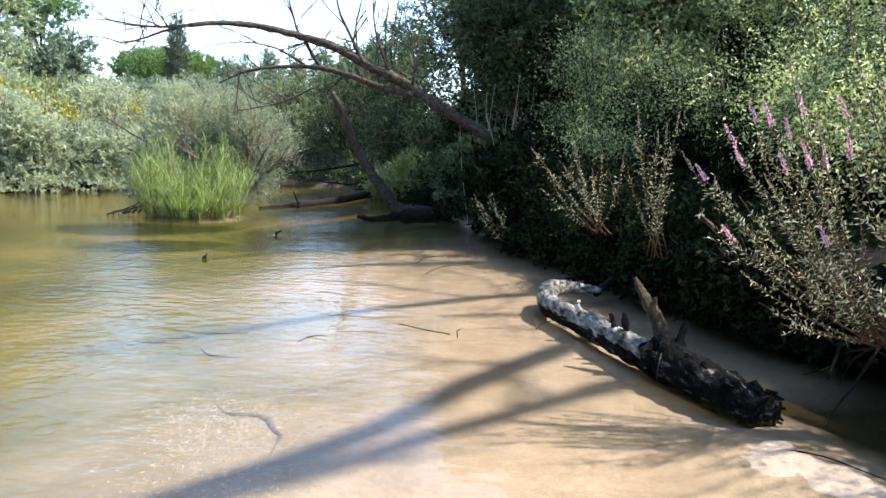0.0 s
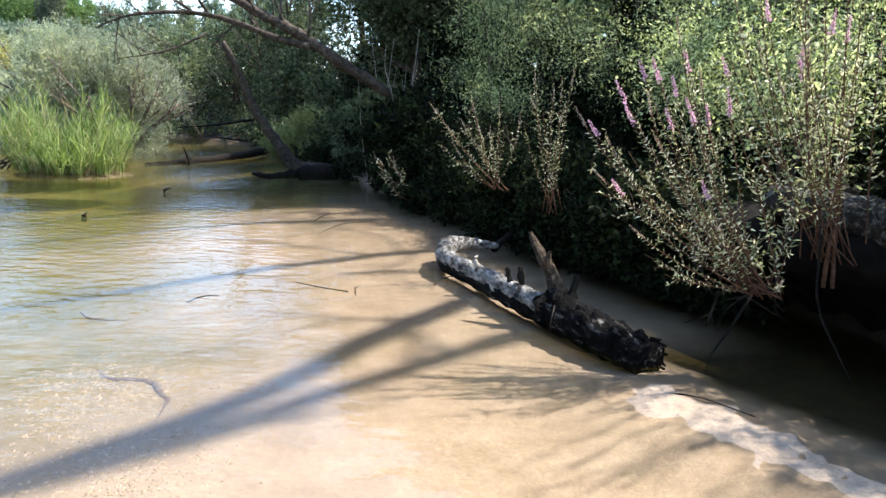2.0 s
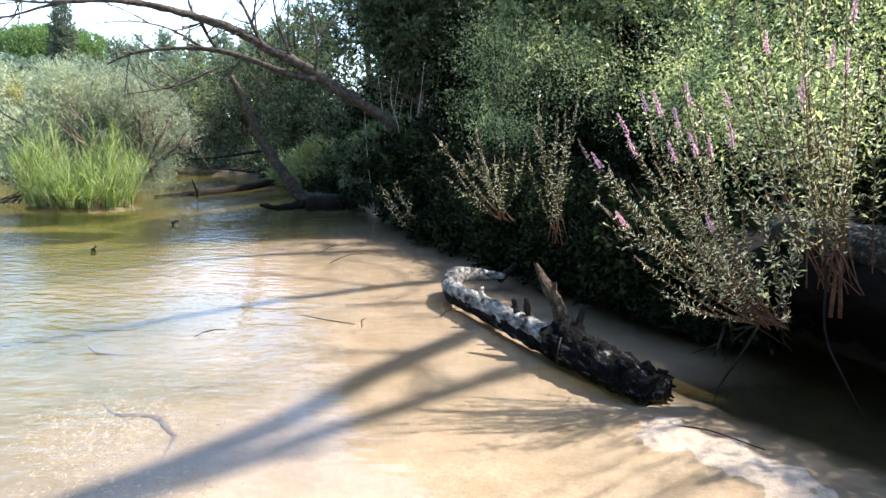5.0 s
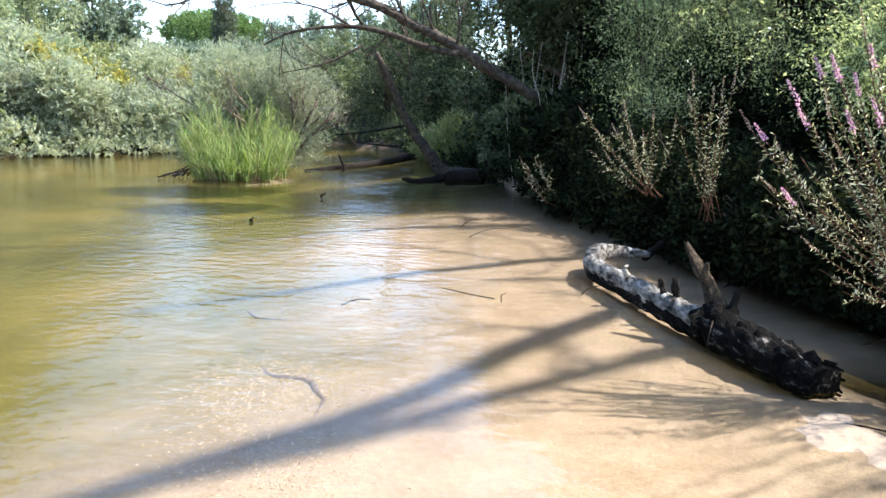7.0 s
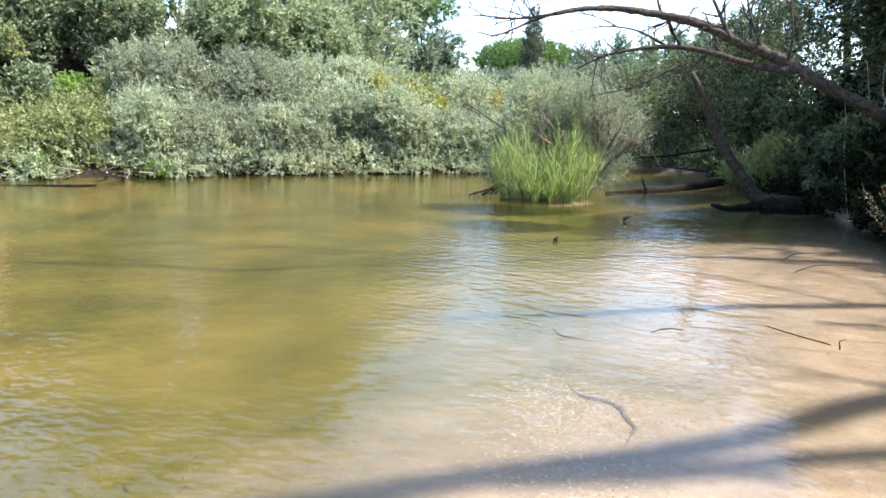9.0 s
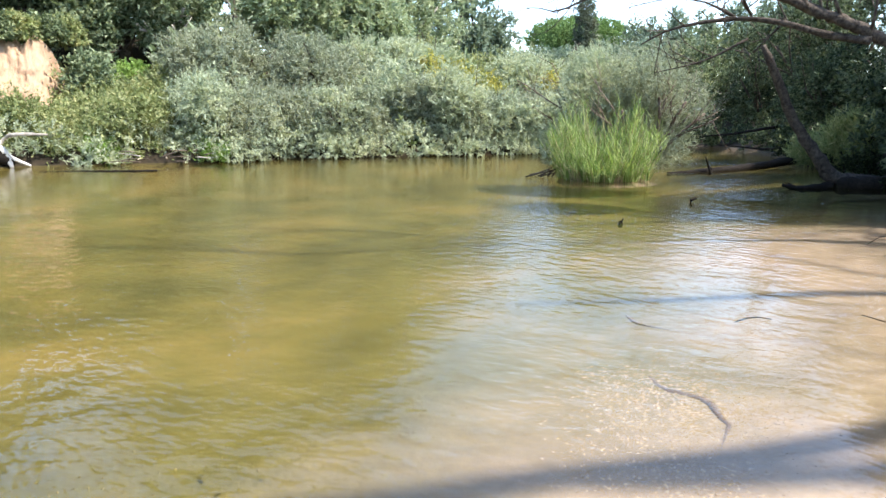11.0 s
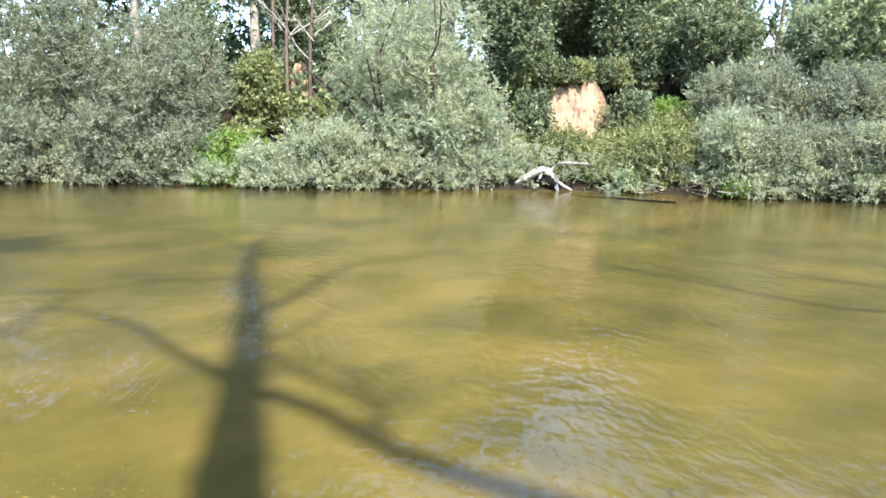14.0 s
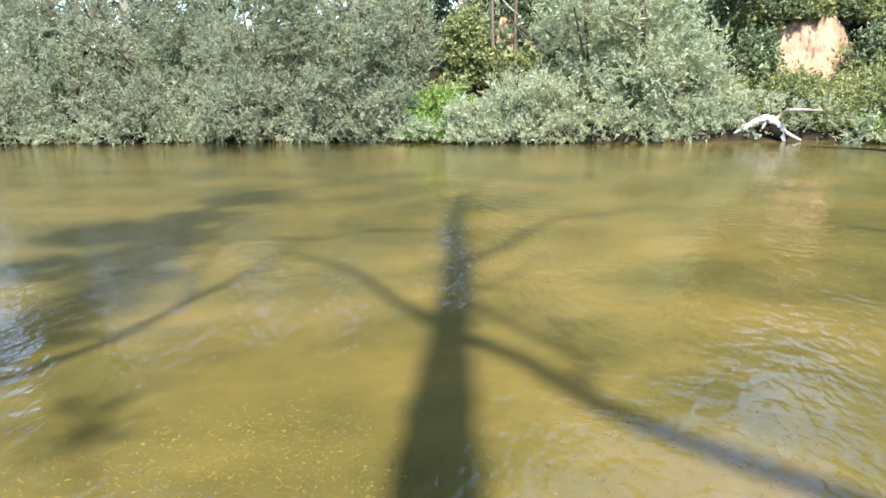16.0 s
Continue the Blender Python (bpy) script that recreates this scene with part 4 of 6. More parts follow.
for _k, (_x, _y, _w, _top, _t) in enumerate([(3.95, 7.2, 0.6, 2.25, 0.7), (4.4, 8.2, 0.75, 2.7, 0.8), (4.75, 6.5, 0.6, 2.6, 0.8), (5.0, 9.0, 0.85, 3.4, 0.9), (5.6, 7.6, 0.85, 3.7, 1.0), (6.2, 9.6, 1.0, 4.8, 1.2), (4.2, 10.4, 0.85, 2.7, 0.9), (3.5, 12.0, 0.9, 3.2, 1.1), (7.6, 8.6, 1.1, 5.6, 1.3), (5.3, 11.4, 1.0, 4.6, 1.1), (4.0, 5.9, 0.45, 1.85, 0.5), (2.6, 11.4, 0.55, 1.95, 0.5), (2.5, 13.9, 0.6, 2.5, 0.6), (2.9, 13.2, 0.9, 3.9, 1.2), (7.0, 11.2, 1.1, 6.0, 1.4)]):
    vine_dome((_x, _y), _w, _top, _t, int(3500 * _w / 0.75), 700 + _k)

# ---- island of grass ----
def grass_island():
    rng = np.random.default_rng(21)
    base = polar(19.4, 17.3)
    ob = thing("grass_clump", base, "tall bright green grass clump rooted in midstream", "grass")
    mound = []
    us, vs = np.linspace(0, 2 * math.pi, 24, endpoint=False), np.linspace(0, 1, 7)
    v = [(base[0] - 0.08 + 1.2 * w * math.cos(u) * (1 + 0.1 * math.sin(3 * u)), base[1] + 0.95 * w * math.sin(u), 0.09 - 0.2 * w ** 2) for w in vs for u in us]
    f = [(i * 24 + j, i * 24 + (j + 1) % 24, (i + 1) * 24 + (j + 1) % 24, (i + 1) * 24 + j) for i in range(6) for j in range(24)]
    part("mound", (np.array(v), np.array(f)), GROUND, ob, "muddy mound", True)

    def clump(n, centre, tall, wide, fan, droop):
        """Blades fanning out of one tuft: each an arching strip of three lengths."""
        a = rng.uniform(0, 6.28, n)
        out = np.stack([np.cos(a), np.sin(a), np.zeros(n)], -1)
        foot = np.asarray(centre) + out * rng.uniform(0, 0.09, (n, 1))
        h = tall * rng.uniform(0.45, 1.1, n)
        side = unit(np.cross(out, (0, 0, 1.0)) + out * rng.uniform(-1, 1, (n, 1)))
        ln, sag = fan * rng.uniform(0.1, 1.0, n) * h, droop * rng.uniform(0, 1.0, n)
        rows = []
        for u, w in ((0, 0.7), (0.4, 1.0), (0.75, 0.75), (1.0, 0.06)):
            c = foot + out * (ln * u ** 1.7)[:, None]
            c[:, 2] += h * (u - sag * u ** 3)
            rows += [c - side * wide * w, c + side * wide * w]
        v = np.stack(rows, 1).reshape(-1, 3)
        k = np.arange(n)[:, None] * 8
        return v, np.concatenate([k + np.array([[2 * i, 2 * i + 1, 2 * i + 3, 2 * i + 2]]) for i in range(3)])

    def reed(foot, tall, lean):
        """A leafy reed: a thin cane with long pointed leaves standing off it."""
        foot = np.asarray(foot)
        top = foot + np.array((lean[0], lean[1], tall))
        cane = tube([foot, (foot + top) / 2 - np.array((lean[0], lean[1], 0)) * 0.15, top], [0.007, 0.003], 4)
        m = int(15 * tall) + 4
        u = np.linspace(0.2, 1.0, m)[:, None]
        a = rng.uniform(0, 6.28, m)
        way = np.stack([np.cos(a), np.sin(a), rng.uniform(0.9, 2.6, m)], -1)
        return cane, leaf_quads(rng, foot + (top - foot) * u, way, rng.uniform(0.2, 0.38, m), 0.015)

    tufts, seeds = [], []
    for _ in range(95):
        a, q = rng.uniform(0, 6.28), math.sqrt(rng.random())
        at = (base[0] - 0.08 + 1.06 * q * math.cos(a), base[1] + 0.85 * q * math.sin(a), 0.0)
        edge = 1.0 - 0.55 * q ** 2
        tufts.append(clump(int(rng.uniform(18, 42)), at, rng.uniform(0.75, 1.35) * edge, rng.uniform(0.009, 0.016), 0.85, 0.65))
        if rng.random() < 0.5:
            seeds.append(clump(4, at, 1.75 * edge, 0.005, 0.4, 0.2))
    tagged(part("grass", join(tufts), GRASS, ob), kind="stuff")
    canes, leafage = [], []
    for _ in range(380):
        a, q = rng.uniform(0, 6.28), math.sqrt(rng.random())
        tall = rng.uniform(0.7, 1.75) * (1 - 0.45 * q ** 2) * (0.85 + 0.3 * math.sin(2 * a + 1.0))
        c, l = reed((base[0] - 0.08 + 1.05 * q * math.cos(a), base[1] + 0.85 * q * math.sin(a), 0.0), tall, (0.4 * q * math.cos(a) + rng.normal() * 0.08, 0.4 * q * math.sin(a) + rng.normal() * 0.08))
        canes.append(c)
        leafage.append(l)
    tagged(part("cane", join(canes), STRAW, ob, "thin yellowish canes"), kind="stuff")
    tagged(part("reed_leaf", join(leafage), GRASS, ob, "leafy yellow green reeds"), kind="stuff")
    tagged(part("seed_stalk", join(seeds), STRAW, ob, "thin straw-coloured seed stalks"), kind="stuff")
    part("debris", join([tube([base + (-1.7 + rng.uniform(-0.3, 0.5), rng.uniform(-0.6, 0.4), 0.02), base + (-1.2 + rng.uniform(-0.2, 0.3), rng.uniform(-0.6, 0.4), rng.uniform(0.1, 0.35))], [0.02, 0.008], 5) for _ in range(14)]), DEAD, ob, "drifted twigs", True)


grass_island()
for _k, (_az, _d, _w, _top) in enumerate([(2.6, 22.0, 0.6, 1.35), (1.5, 21.5, 0.6, 1.2), (4.4, 22.8, 0.5, 0.5)]):
    bush("grass_tuft", polar(_az, _d)[:2], _w, _top, 4200, BRAMBLE, "pale sunlit grass on the bank behind the leaning trunk", "grass", "sunlit grass tufts", seed=410 + _k, leaf=(0.3, 0.03), rise=1.4, lobes=9)
for _k in range(12):
    _az, _d, _s = _row.uniform(-6.0, -2.2), _row.uniform(13.6, 14.8), _row.uniform(0.02, 0.12)
    _p, _q = polar(_az, _d), polar(_az + _row.normal() * 0.9, _d, _s)
    _p[2] = ground_at(_p[0], _p[1])
    tagged(new("dead_cane", mesh_of("dead_cane", *tube([_p, _p * 0.5 + _q * 0.5 + _row.normal(size=3) * 0.07, _q * 0.8 + _p * 0.2 + _row.normal(size=3) * 0.05, _q], [0.009, 0.003], 5, 0, None, 0.2), PALE_BARK, True)), "thin pale dead cane standing in the bank growth", "cane", "dead canes on the near bank")
bush("willow_bush", polar(16.6, 20.6)[:2], 1.35, 3.5, 22000, WILLOW_DARK, "feathery grey green willow behind the grass clump", "willow", seed=300, bark=DRIFTED, leaf=(0.11, 0.024), rise=0.9)
bush("willow_bush", polar(20.2, 21.2)[:2], 1.5, 3.6, 22000, WILLOW, "feathery grey green willow behind the grass clump", "willow", seed=301, bark=DRIFTED, leaf=(0.12, 0.03), rise=0.9)

# ---- dead wood in the river ----
_rng = np.random.default_rng(31)


def dead_arch():
    rng = np.random.default_rng(32)
    ob = thing("dead_tree", (1.5, 14.4, ground_at(1.5, 14.4)), "bare dead tree arching out over the river", "dead tree")
    P = lambda az, s, d: polar(az, d, s)
    main = [(2.6, 15.0, 0.6), (1.4, 14.6, 1.6), P(0.3, 0.0605, 14.0), P(1.6, 0.0754, 13.9), P(3.7, 0.0967, 13.8), P(5.9, 0.1137, 13.6), P(7.4, 0.1277, 13.5), P(9.4, 0.1418, 13.3), P(11.4, 0.1502, 13.2), P(13.3, 0.1569, 13.0), P(15.2, 0.1612, 12.9), P(17.5, 0.161, 12.7), P(19.6, 0.1553, 12.5)]
    part("trunk", tube(main, [0.11, 0.105, 0.1, 0.098, 0.094, 0.088, 0.082, 0.074, 0.066, 0.058, 0.05, 0.042, 0.032], 11, 0.14, rng, 0.09), DEAD, ob, "", True)
    bare_limbs(ob, [
        ([P(19.6, 0.1553, 12.5), P(21.3, 0.1507, 12.4), P(23.0, 0.1501, 12.3), P(24.9, 0.1537, 12.2), P(26.5, 0.1527, 12.2)], 0.026, 0.006),
        ([P(19.6, 0.1553, 12.5), P(21.3, 0.1459, 12.4), P(22.8, 0.1341, 12.4), P(24.2, 0.1274, 12.3), P(25.5, 0.1327, 12.3), P(26.3, 0.1327, 12.3)], 0.026, 0.005),
        ([P(21.0, 0.151, 12.4), P(21.6, 0.166, 12.3), P(22.5, 0.185, 12.2)], 0.016, 0.005),
        ([P(2.5, 0.0773, 13.8), P(4.9, 0.0855, 13.9), P(7.7, 0.1013, 14.0), P(9.9, 0.1095, 14.1), P(11.9, 0.1102, 14.1), P(14.3, 0.1052, 14.2), P(16.0, 0.0972, 14.3), P(17.5, 0.0829, 14.3)], 0.07, 0.012),
        ([P(10.8, 0.1096, 14.1), P(11.7, 0.12, 14.2), P(13.4, 0.1338, 14.2), P(15.7, 0.1385, 14.3), P(18.5, 0.1303, 14.3)], 0.028, 0.007),
        ([P(14.4, 0.136, 14.2), P(16.0, 0.15, 14.3), P(17.6, 0.157, 14.3)], 0.014, 0.005),
        ([P(11.4, 0.1502, 13.2), P(11.7, 0.1623, 13.2), P(12.0, 0.1837, 13.3), P(12.6, 0.22, 13.3)], 0.03, 0.01),
        ([P(6.6, 0.1208, 13.5), P(6.9, 0.1326, 13.5), P(7.6, 0.158, 13.4), P(8.4, 0.1875, 13.4), P(8.8, 0.23, 13.4)], 0.045, 0.012),
        ([P(11.1, 0.1483, 13.2), P(10.9, 0.1427, 13.3), P(10.5, 0.1268, 13.6), P(10.0, 0.1139, 14.0)], 0.035, 0.025),
        ([P(4.3, 0.1025, 13.7), P(5.0, 0.1308, 13.6), P(5.6, 0.1677, 13.5), P(5.8, 0.22, 13.5)], 0.03, 0.01),
        ([P(2.6, 0.086, 13.8), P(2.4, 0.12, 13.7), P(2.9, 0.18, 13.6)], 0.03, 0.01),
        ([P(10.0, 0.0863, 15.0), P(12.2, 0.0662, 15.0), P(13.9, 0.0563, 15.0), P(16.3, 0.0474, 15.0)], 0.026, 0.006),
    ], DEAD, rng, 7, 0.8)


dead_arch()


def leaning_trunk():
    rng = np.random.default_rng(33)
    ob = thing("leaning_trunk", (-1.1, 16.6, 0), "broken dead trunk leaning out of the shallow water", "dead trunk")
    P = lambda az, s, d: polar(az, d, s)
    part("trunk", tube([P(1.2, -0.088, 17.0), P(2.3, -0.0875, 16.9), P(3.3, -0.086, 16.8), P(4.0, -0.077, 16.7), P(5.0, -0.0528, 16.5), P(6.5, -0.014, 16.2), P(7.7, 0.032, 15.9), P(8.6, 0.066, 15.7), P(8.9, 0.0774, 15.7)], [0.14, 0.15, 0.155, 0.15, 0.12, 0.1, 0.085, 0.068, 0.05], 12, 0.09, rng, 0.12), DEAD, ob, "", True)
    part("root_log", tube([P(3.4, -0.094, 16.7), P(2.0, -0.092, 16.8), P(0.2, -0.09, 16.9), P(-2.2, -0.085, 17.0)], [0.17, 0.2, 0.19, 0.15], 11, 0.1, rng, 0.15), WET, ob, "dark wet buried log", True)
    part("spur", join([tube([P(3.7, -0.0945, 16.6), P(5.3, -0.099, 16.2), P(6.1, -0.0985, 16.0), P(6.9, -0.095, 15.9)], [0.1, 0.07, 0.06, 0.03], 8, 0.14, rng, 0.1), tube([P(5.9, -0.098, 16.1), P(6.5, -0.0935, 16.0)], [0.045, 0.02], 6)]), WET, ob, "", True)


leaning_trunk()


def sunken_log():
    rng = np.random.default_rng(34)
    ob = thing("sunken_log", (-3.0, 20.0, 0), "long dark log half sunk across the current", "log")
    part("trunk", tube([(-4.9, 18.7, -0.04), (-3.95, 19.6, 0.02), (-2.8, 21.6, 0.1), (-1.9, 23.2, 0.28)], [0.05, 0.09, 0.11, 0.13], 10, 0.1, rng, 0.2), WET, ob, "", True)
    part("snag", join([tube([polar(11.5, 19.7, -0.084), polar(11.7, 19.7, -0.075), polar(12.0, 19.6, -0.0606)], [0.045, 0.035, 0.012], 6, 0.05, rng, 0.1), tube([polar(11.5, 19.7, -0.078), polar(11.9, 19.8, -0.066)], [0.022, 0.008], 6)]), WET, ob, "", True)


sunken_log()


def driftwood(name, line, radii, material, label, extra=(), seed=0, category="driftwood", sides=8):
    rng = np.random.default_rng(500 + seed)
    ob = thing(name, line[0], label, category)
    part("trunk", tube(line, radii, sides, 0.08, rng, 0.12), material, ob, "", True)
    for pts, rr in extra:
        part("branch", tube(pts, rr, 6, 0.06, rng, 0.1), material, ob, "", True)
    return ob


driftwood("branch_across_bend", [polar(12.6, 30, -0.035), polar(11.1, 30, -0.0325), polar(9.7, 30, -0.0302), polar(6.5, 30.5, -0.02)], [0.015, 0.035, 0.045, 0.06], WET, "dark branch reaching over the bend", seed=1)
driftwood("branch_across_bend", [polar(10.9, 28, -0.0446), polar(9, 28, -0.0475), polar(7.2, 28, -0.0495), polar(4.8, 28, -0.04)], [0.015, 0.03, 0.04, 0.06], WET, "dark branch dipping into the river", seed=2)
driftwood("snag_stub", [polar(13.4, 13.2, z=-0.08), polar(13.4, 13.2, z=0.04), polar(13.0, 13.2, z=0.075)], [0.035, 0.03, 0.02], WET, "small dark stub standing out of the water", seed=3)
driftwood("snag_stub", [polar(18.9, 10.6, z=-0.08), polar(18.9, 10.6, z=0.02), polar(18.7, 10.6, z=0.045)], [0.035, 0.03, 0.02], WET, "small dark stub standing out of the water", seed=4)
driftwood("floating_log", [polar(61.5, 23.6, z=-0.03), polar(59.0, 22.9, z=-0.01), polar(56.5, 22.2, z=0.0), polar(53.9, 21.5, z=0.03)], [0.012, 0.025, 0.035, 0.03], WET, "thin dark log floating off the far shore", seed=5)


def white_stump():
    rng = np.random.default_rng(35)
    ob = thing("bleached_stump", polar(64, 25.6), "bleached white driftwood stump with spread roots", "driftwood")
    P = lambda az, s, d=25.6: polar(az, d, s)
    for pts, rr in [([P(66.5, -0.054, 25.4), P(65.9, -0.047, 25.4), P(65.1, -0.039, 25.5), P(64.3, -0.034), P(63.8, -0.035)], [0.04, 0.085, 0.11, 0.125, 0.12]),
                    ([P(64.4, -0.038), P(64.5, -0.05), P(64.8, -0.062)], [0.07, 0.05, 0.035]),
                    ([P(63.8, -0.036), P(63.3, -0.047), P(63.0, -0.063)], [0.11, 0.085, 0.05]),
                    ([P(63.5, -0.043), P(62.6, -0.055), P(61.9, -0.061)], [0.06, 0.05, 0.03]),
                    ([P(63.8, -0.036), P(63.3, -0.029), P(62.9, -0.0245, 25.3), P(62.0, -0.0235, 25.0), P(60.7, -0.0245, 24.8)], [0.07, 0.05, 0.06, 0.055, 0.03])]:
        part("root", tube(pts, rr, 9, 0.2, rng, 0.1), PALE_BARK if len(rr) == 5 and rr[0] == 0.07 else BLEACHED, ob, "", True)


white_stump()


def dead_snag(az, d, tall, seed):
    rng = np.random.default_rng(seed)
    x, y = far(az, d)[:2]
    z = ground_at(x, y)
    ob = thing("dead_snag", (x, y, z), "bare pale dead tree between the willows", "dead tree", "dead trees on the far bank")
    lean = rng.normal() * 0.4
    part("trunk", tube([(x, y, z - 0.1), (x + lean * 0.4, y, z + tall * 0.5), (x + lean, y + 0.3, z + tall)], [0.09, 0.07, 0.03], 8, 0.06, rng, 0.4), DRIFTED, ob, "", True)
    for _ in range(6):
        u = rng.uniform(0.35, 0.95)
        a = rng.uniform(0, 6.28)
        part("limb", join(branching(rng, (x + lean * u, y + 0.3 * u, z + tall * u), (math.cos(a), math.sin(a), 0.7), rng.uniform(1.0, 2.2), 0.04, 1, 0.5, 0.2, 0.25, 3, sides=5)), PALE_BARK, ob, "", True)


for _k, (_az, _d, _t) in enumerate([(84.6, 41.0, 8.5), (82.9, 41.5, 7.5), (85.6, 44, 10.0), (47.6, 42, 9.0)]):
    dead_snag(_az, _d, _t, 480 + _k)
# Dark lump added to fill the gap between the roots with shade.
driftwood("hollow_filler", [polar(64.8, 25.75, -0.058), polar(64.3, 25.7, -0.048), polar(63.5, 25.7, -0.05), polar(63.0, 25.75, -0.06)], [0.14, 0.22, 0.22, 0.12], WET, "dark filler standing for the shaded hollow under the bleached roots", seed=90, category="stump")
for _k, (_az, _d, _w, _top) in enumerate([(49.7, 24.9, 0.6, 0.5), (57.2, 25.6, 0.5, 0.55), (88.6, 26.6, 0.7, 0.6), (90.5, 26.9, 0.6, 0.5)]):
    bush("grass_tuft", polar(_az, _d)[:2], _w, _top / bank_size(_az), 1600, BRIGHT, "tuft of fresh green grass at the water's edge", "grass", "grass tufts on the far shore", seed=400 + _k, leaf=(0.2, 0.03), rise=1.2, lobes=8)


def bare_shrub(at, tall, wide, count, seed, label):
    rng = np.random.default_rng(seed)
    x, y = float(at[0]), float(at[1])
    z = max(ground_at(x, y), 0)
    ob = thing("bare_shrub", (x, y, z), label, "shrub", "leafless shrubs")
    for _ in range(count):
        a = rng.uniform(0, 6.28)
        w = wide * rng.uniform(0.1, 0.6)
        part("stem", join(branching(rng, (x + 0.3 * math.cos(a), y + 0.3 * math.sin(a), z - 0.05), (w * math.cos(a), w * math.sin(a), tall * 0.5), tall * rng.uniform(0.4, 0.6), 0.022, 3, 0.45, 0.15, 0.2, 4, sides=3)), PALE_BARK, ob, "", True)


bare_shrub(polar(15.6, 24.0), 3.2, 1.8, 5, 421, "leafless grey shrub beside the midstream willow")
bare_shrub(polar(11.6, 36.5), 3.6, 2.0, 4, 422, "leafless grey shrub at the river bend")
bare_shrub(polar(24.5, 28.0), 2.6, 1.6, 4, 423, "leafless grey shrub among the low willows")
_rng = np.random.default_rng(36)
for _k in range(16):
    _az, _d = _rng.uniform(50.2, 55.6), _rng.uniform(24.0, 24.6)
    _p = polar(_az, _d, z=_rng.uniform(0.08, 0.45))
    _q = _p + np.array((_rng.uniform(-0.9, 0.9), _rng.uniform(-0.9, 0.9), _rng.uniform(-0.1, 0.25)))
    driftwood("drift_stick", [_p, (_p + _q) / 2 + _rng.normal(size=3) * 0.02, _q], [0.022, 0.018, 0.008], (DEAD, PALE_BARK, BARK, DEAD)[_k % 4], "weathered stick stranded on the far shore", seed=10 + _k, sides=6)


# ---- the near log on the sand ----
def near_log():
    rng = np.random.default_rng(37)
    ob = thing("fallen_log", (1.55, 5.4, 0), "weathered grey fallen log lying in the shallows", "log")
    P = lambda az, d, z: polar(az, d, z=z)
    line = [P(-26.2, 4.55, 0.04), P(-24.6, 4.68, 0.055), P(-22.2, 4.88, 0.07), P(-18.9, 5.25, 0.09), P(-15.2, 5.72, 0.1), P(-12.6, 6.2, 0.1), P(-10.5, 6.65, 0.1), P(-9.4, 6.88, 0.105), P(-9.0, 7.02, 0.11), P(-8.9, 7.2, 0.115), P(-8.9, 7.5, 0.12)]
    part("trunk", tube(line[2:], [0.06, 0.105, 0.094, 0.09, 0.086, 0.09, 0.1, 0.108, 0.09], 18, 0.055, rng, 0.06), LOG, ob, "bare grey wood", True)
    part("bark", tube(line[:4], [0.115, 0.13, 0.138, 0.15], 20, 0.085, rng, 0.05), LOGBARK, ob, "dark flaking bark", True)
    for k, (u, w) in enumerate([(0.55, 0.12), (0.8, 0.1), (1.25, 0.13), (1.6, 0.11), (2.1, 0.12), (2.5, 0.1)]):
        q = line[int(u)] + (line[int(u) + 1] - line[int(u)]) * (u % 1)
        e = unit(line[int(u) + 1] - line[int(u)])
        lift = np.array((0.03 * math.sin(k * 2.4), 0.02 * math.cos(k * 1.7), 0.085))
        part("bark", tube([q - e * w + lift * 0.9, q + lift * 1.25, q + e * w + lift * 0.85], [0.02, 0.055, 0.018], 9, 0.16, rng, 0.03), LOGBARK, ob, "raised flake of dark bark", True)
    # Dark tube set low on the log, added as the shade of its lower side.
    part("bark", tube([p + np.array((-0.012, -0.01, -0.05)) for p in line[3:]], [0.11, 0.085, 0.08, 0.076, 0.076, 0.08, 0.08, 0.06], 16, 0.07, rng, 0.06), LOGBARK, ob, "dark shell standing for shade on the underside", True)
    part("branch", tube([P(-8.8, 7.5, 0.1), P(-9.15, 7.58, 0.13), P(-9.8, 7.66, 0.14), P(-10.7, 7.74, 0.13), P(-12.2, 7.8, 0.11), P(-13.2, 7.85, 0.1)], [0.11, 0.105, 0.09, 0.07, 0.05, 0.025], 12, 0.07, rng, 0.05), LOG, ob, "", True)
    part("root", tube([P(-12.8, 7.85, 0.06), P(-14.2, 8.2, 0.18), P(-15.5, 8.6, 0.24), P(-16.8, 8.7, 0.2)], [0.045, 0.04, 0.03, 0.015], 8, 0.08, rng, 0.06), WET, ob, "dark curving root", True)

    part("knot", tube([P(-19.6, 5.16, 0.1), P(-18.6, 5.26, 0.12), P(-17.2, 5.42, 0.11)], [0.08, 0.155, 0.09], 18, 0.17, rng, 0.035), LOGBARK, ob, "gnarled root knot", True)

    def snag(pts, radii, slivers, material=SPLIT, label="splintered upright stub"):
        """A broken stub: a bundle of angular slivers of uneven length round a core."""
        pts = np.array(pts)
        stub = part("stub", tube(pts, radii, 7, 0.18, rng, 0.04), material, ob, label, False)
        n = len(pts)
        for _ in range(slivers):
            a, u0, u1 = rng.uniform(0, 6.28), rng.uniform(0.0, 0.45), rng.uniform(0.6, 1.12)
            off = np.array((math.cos(a), 0.5 * math.sin(a), 0.2 * math.sin(a)))
            seq = []
            for u in np.linspace(u0, u1, 4):
                q = np.array([np.interp(min(u, 1), np.linspace(0, 1, n), pts[:, j]) for j in range(3)]) + max(u - 1, 0) * (pts[-1] - pts[-2])
                seq.append(q + off * np.interp(u, np.linspace(0, 1, len(radii)), radii) * 0.85 + rng.normal(size=3) * 0.004)
            r = rng.uniform(0.006, 0.016)
            part("splinter", tube(seq, [r, r * 1.2, r * 0.8, 0.002], 4), material, stub)

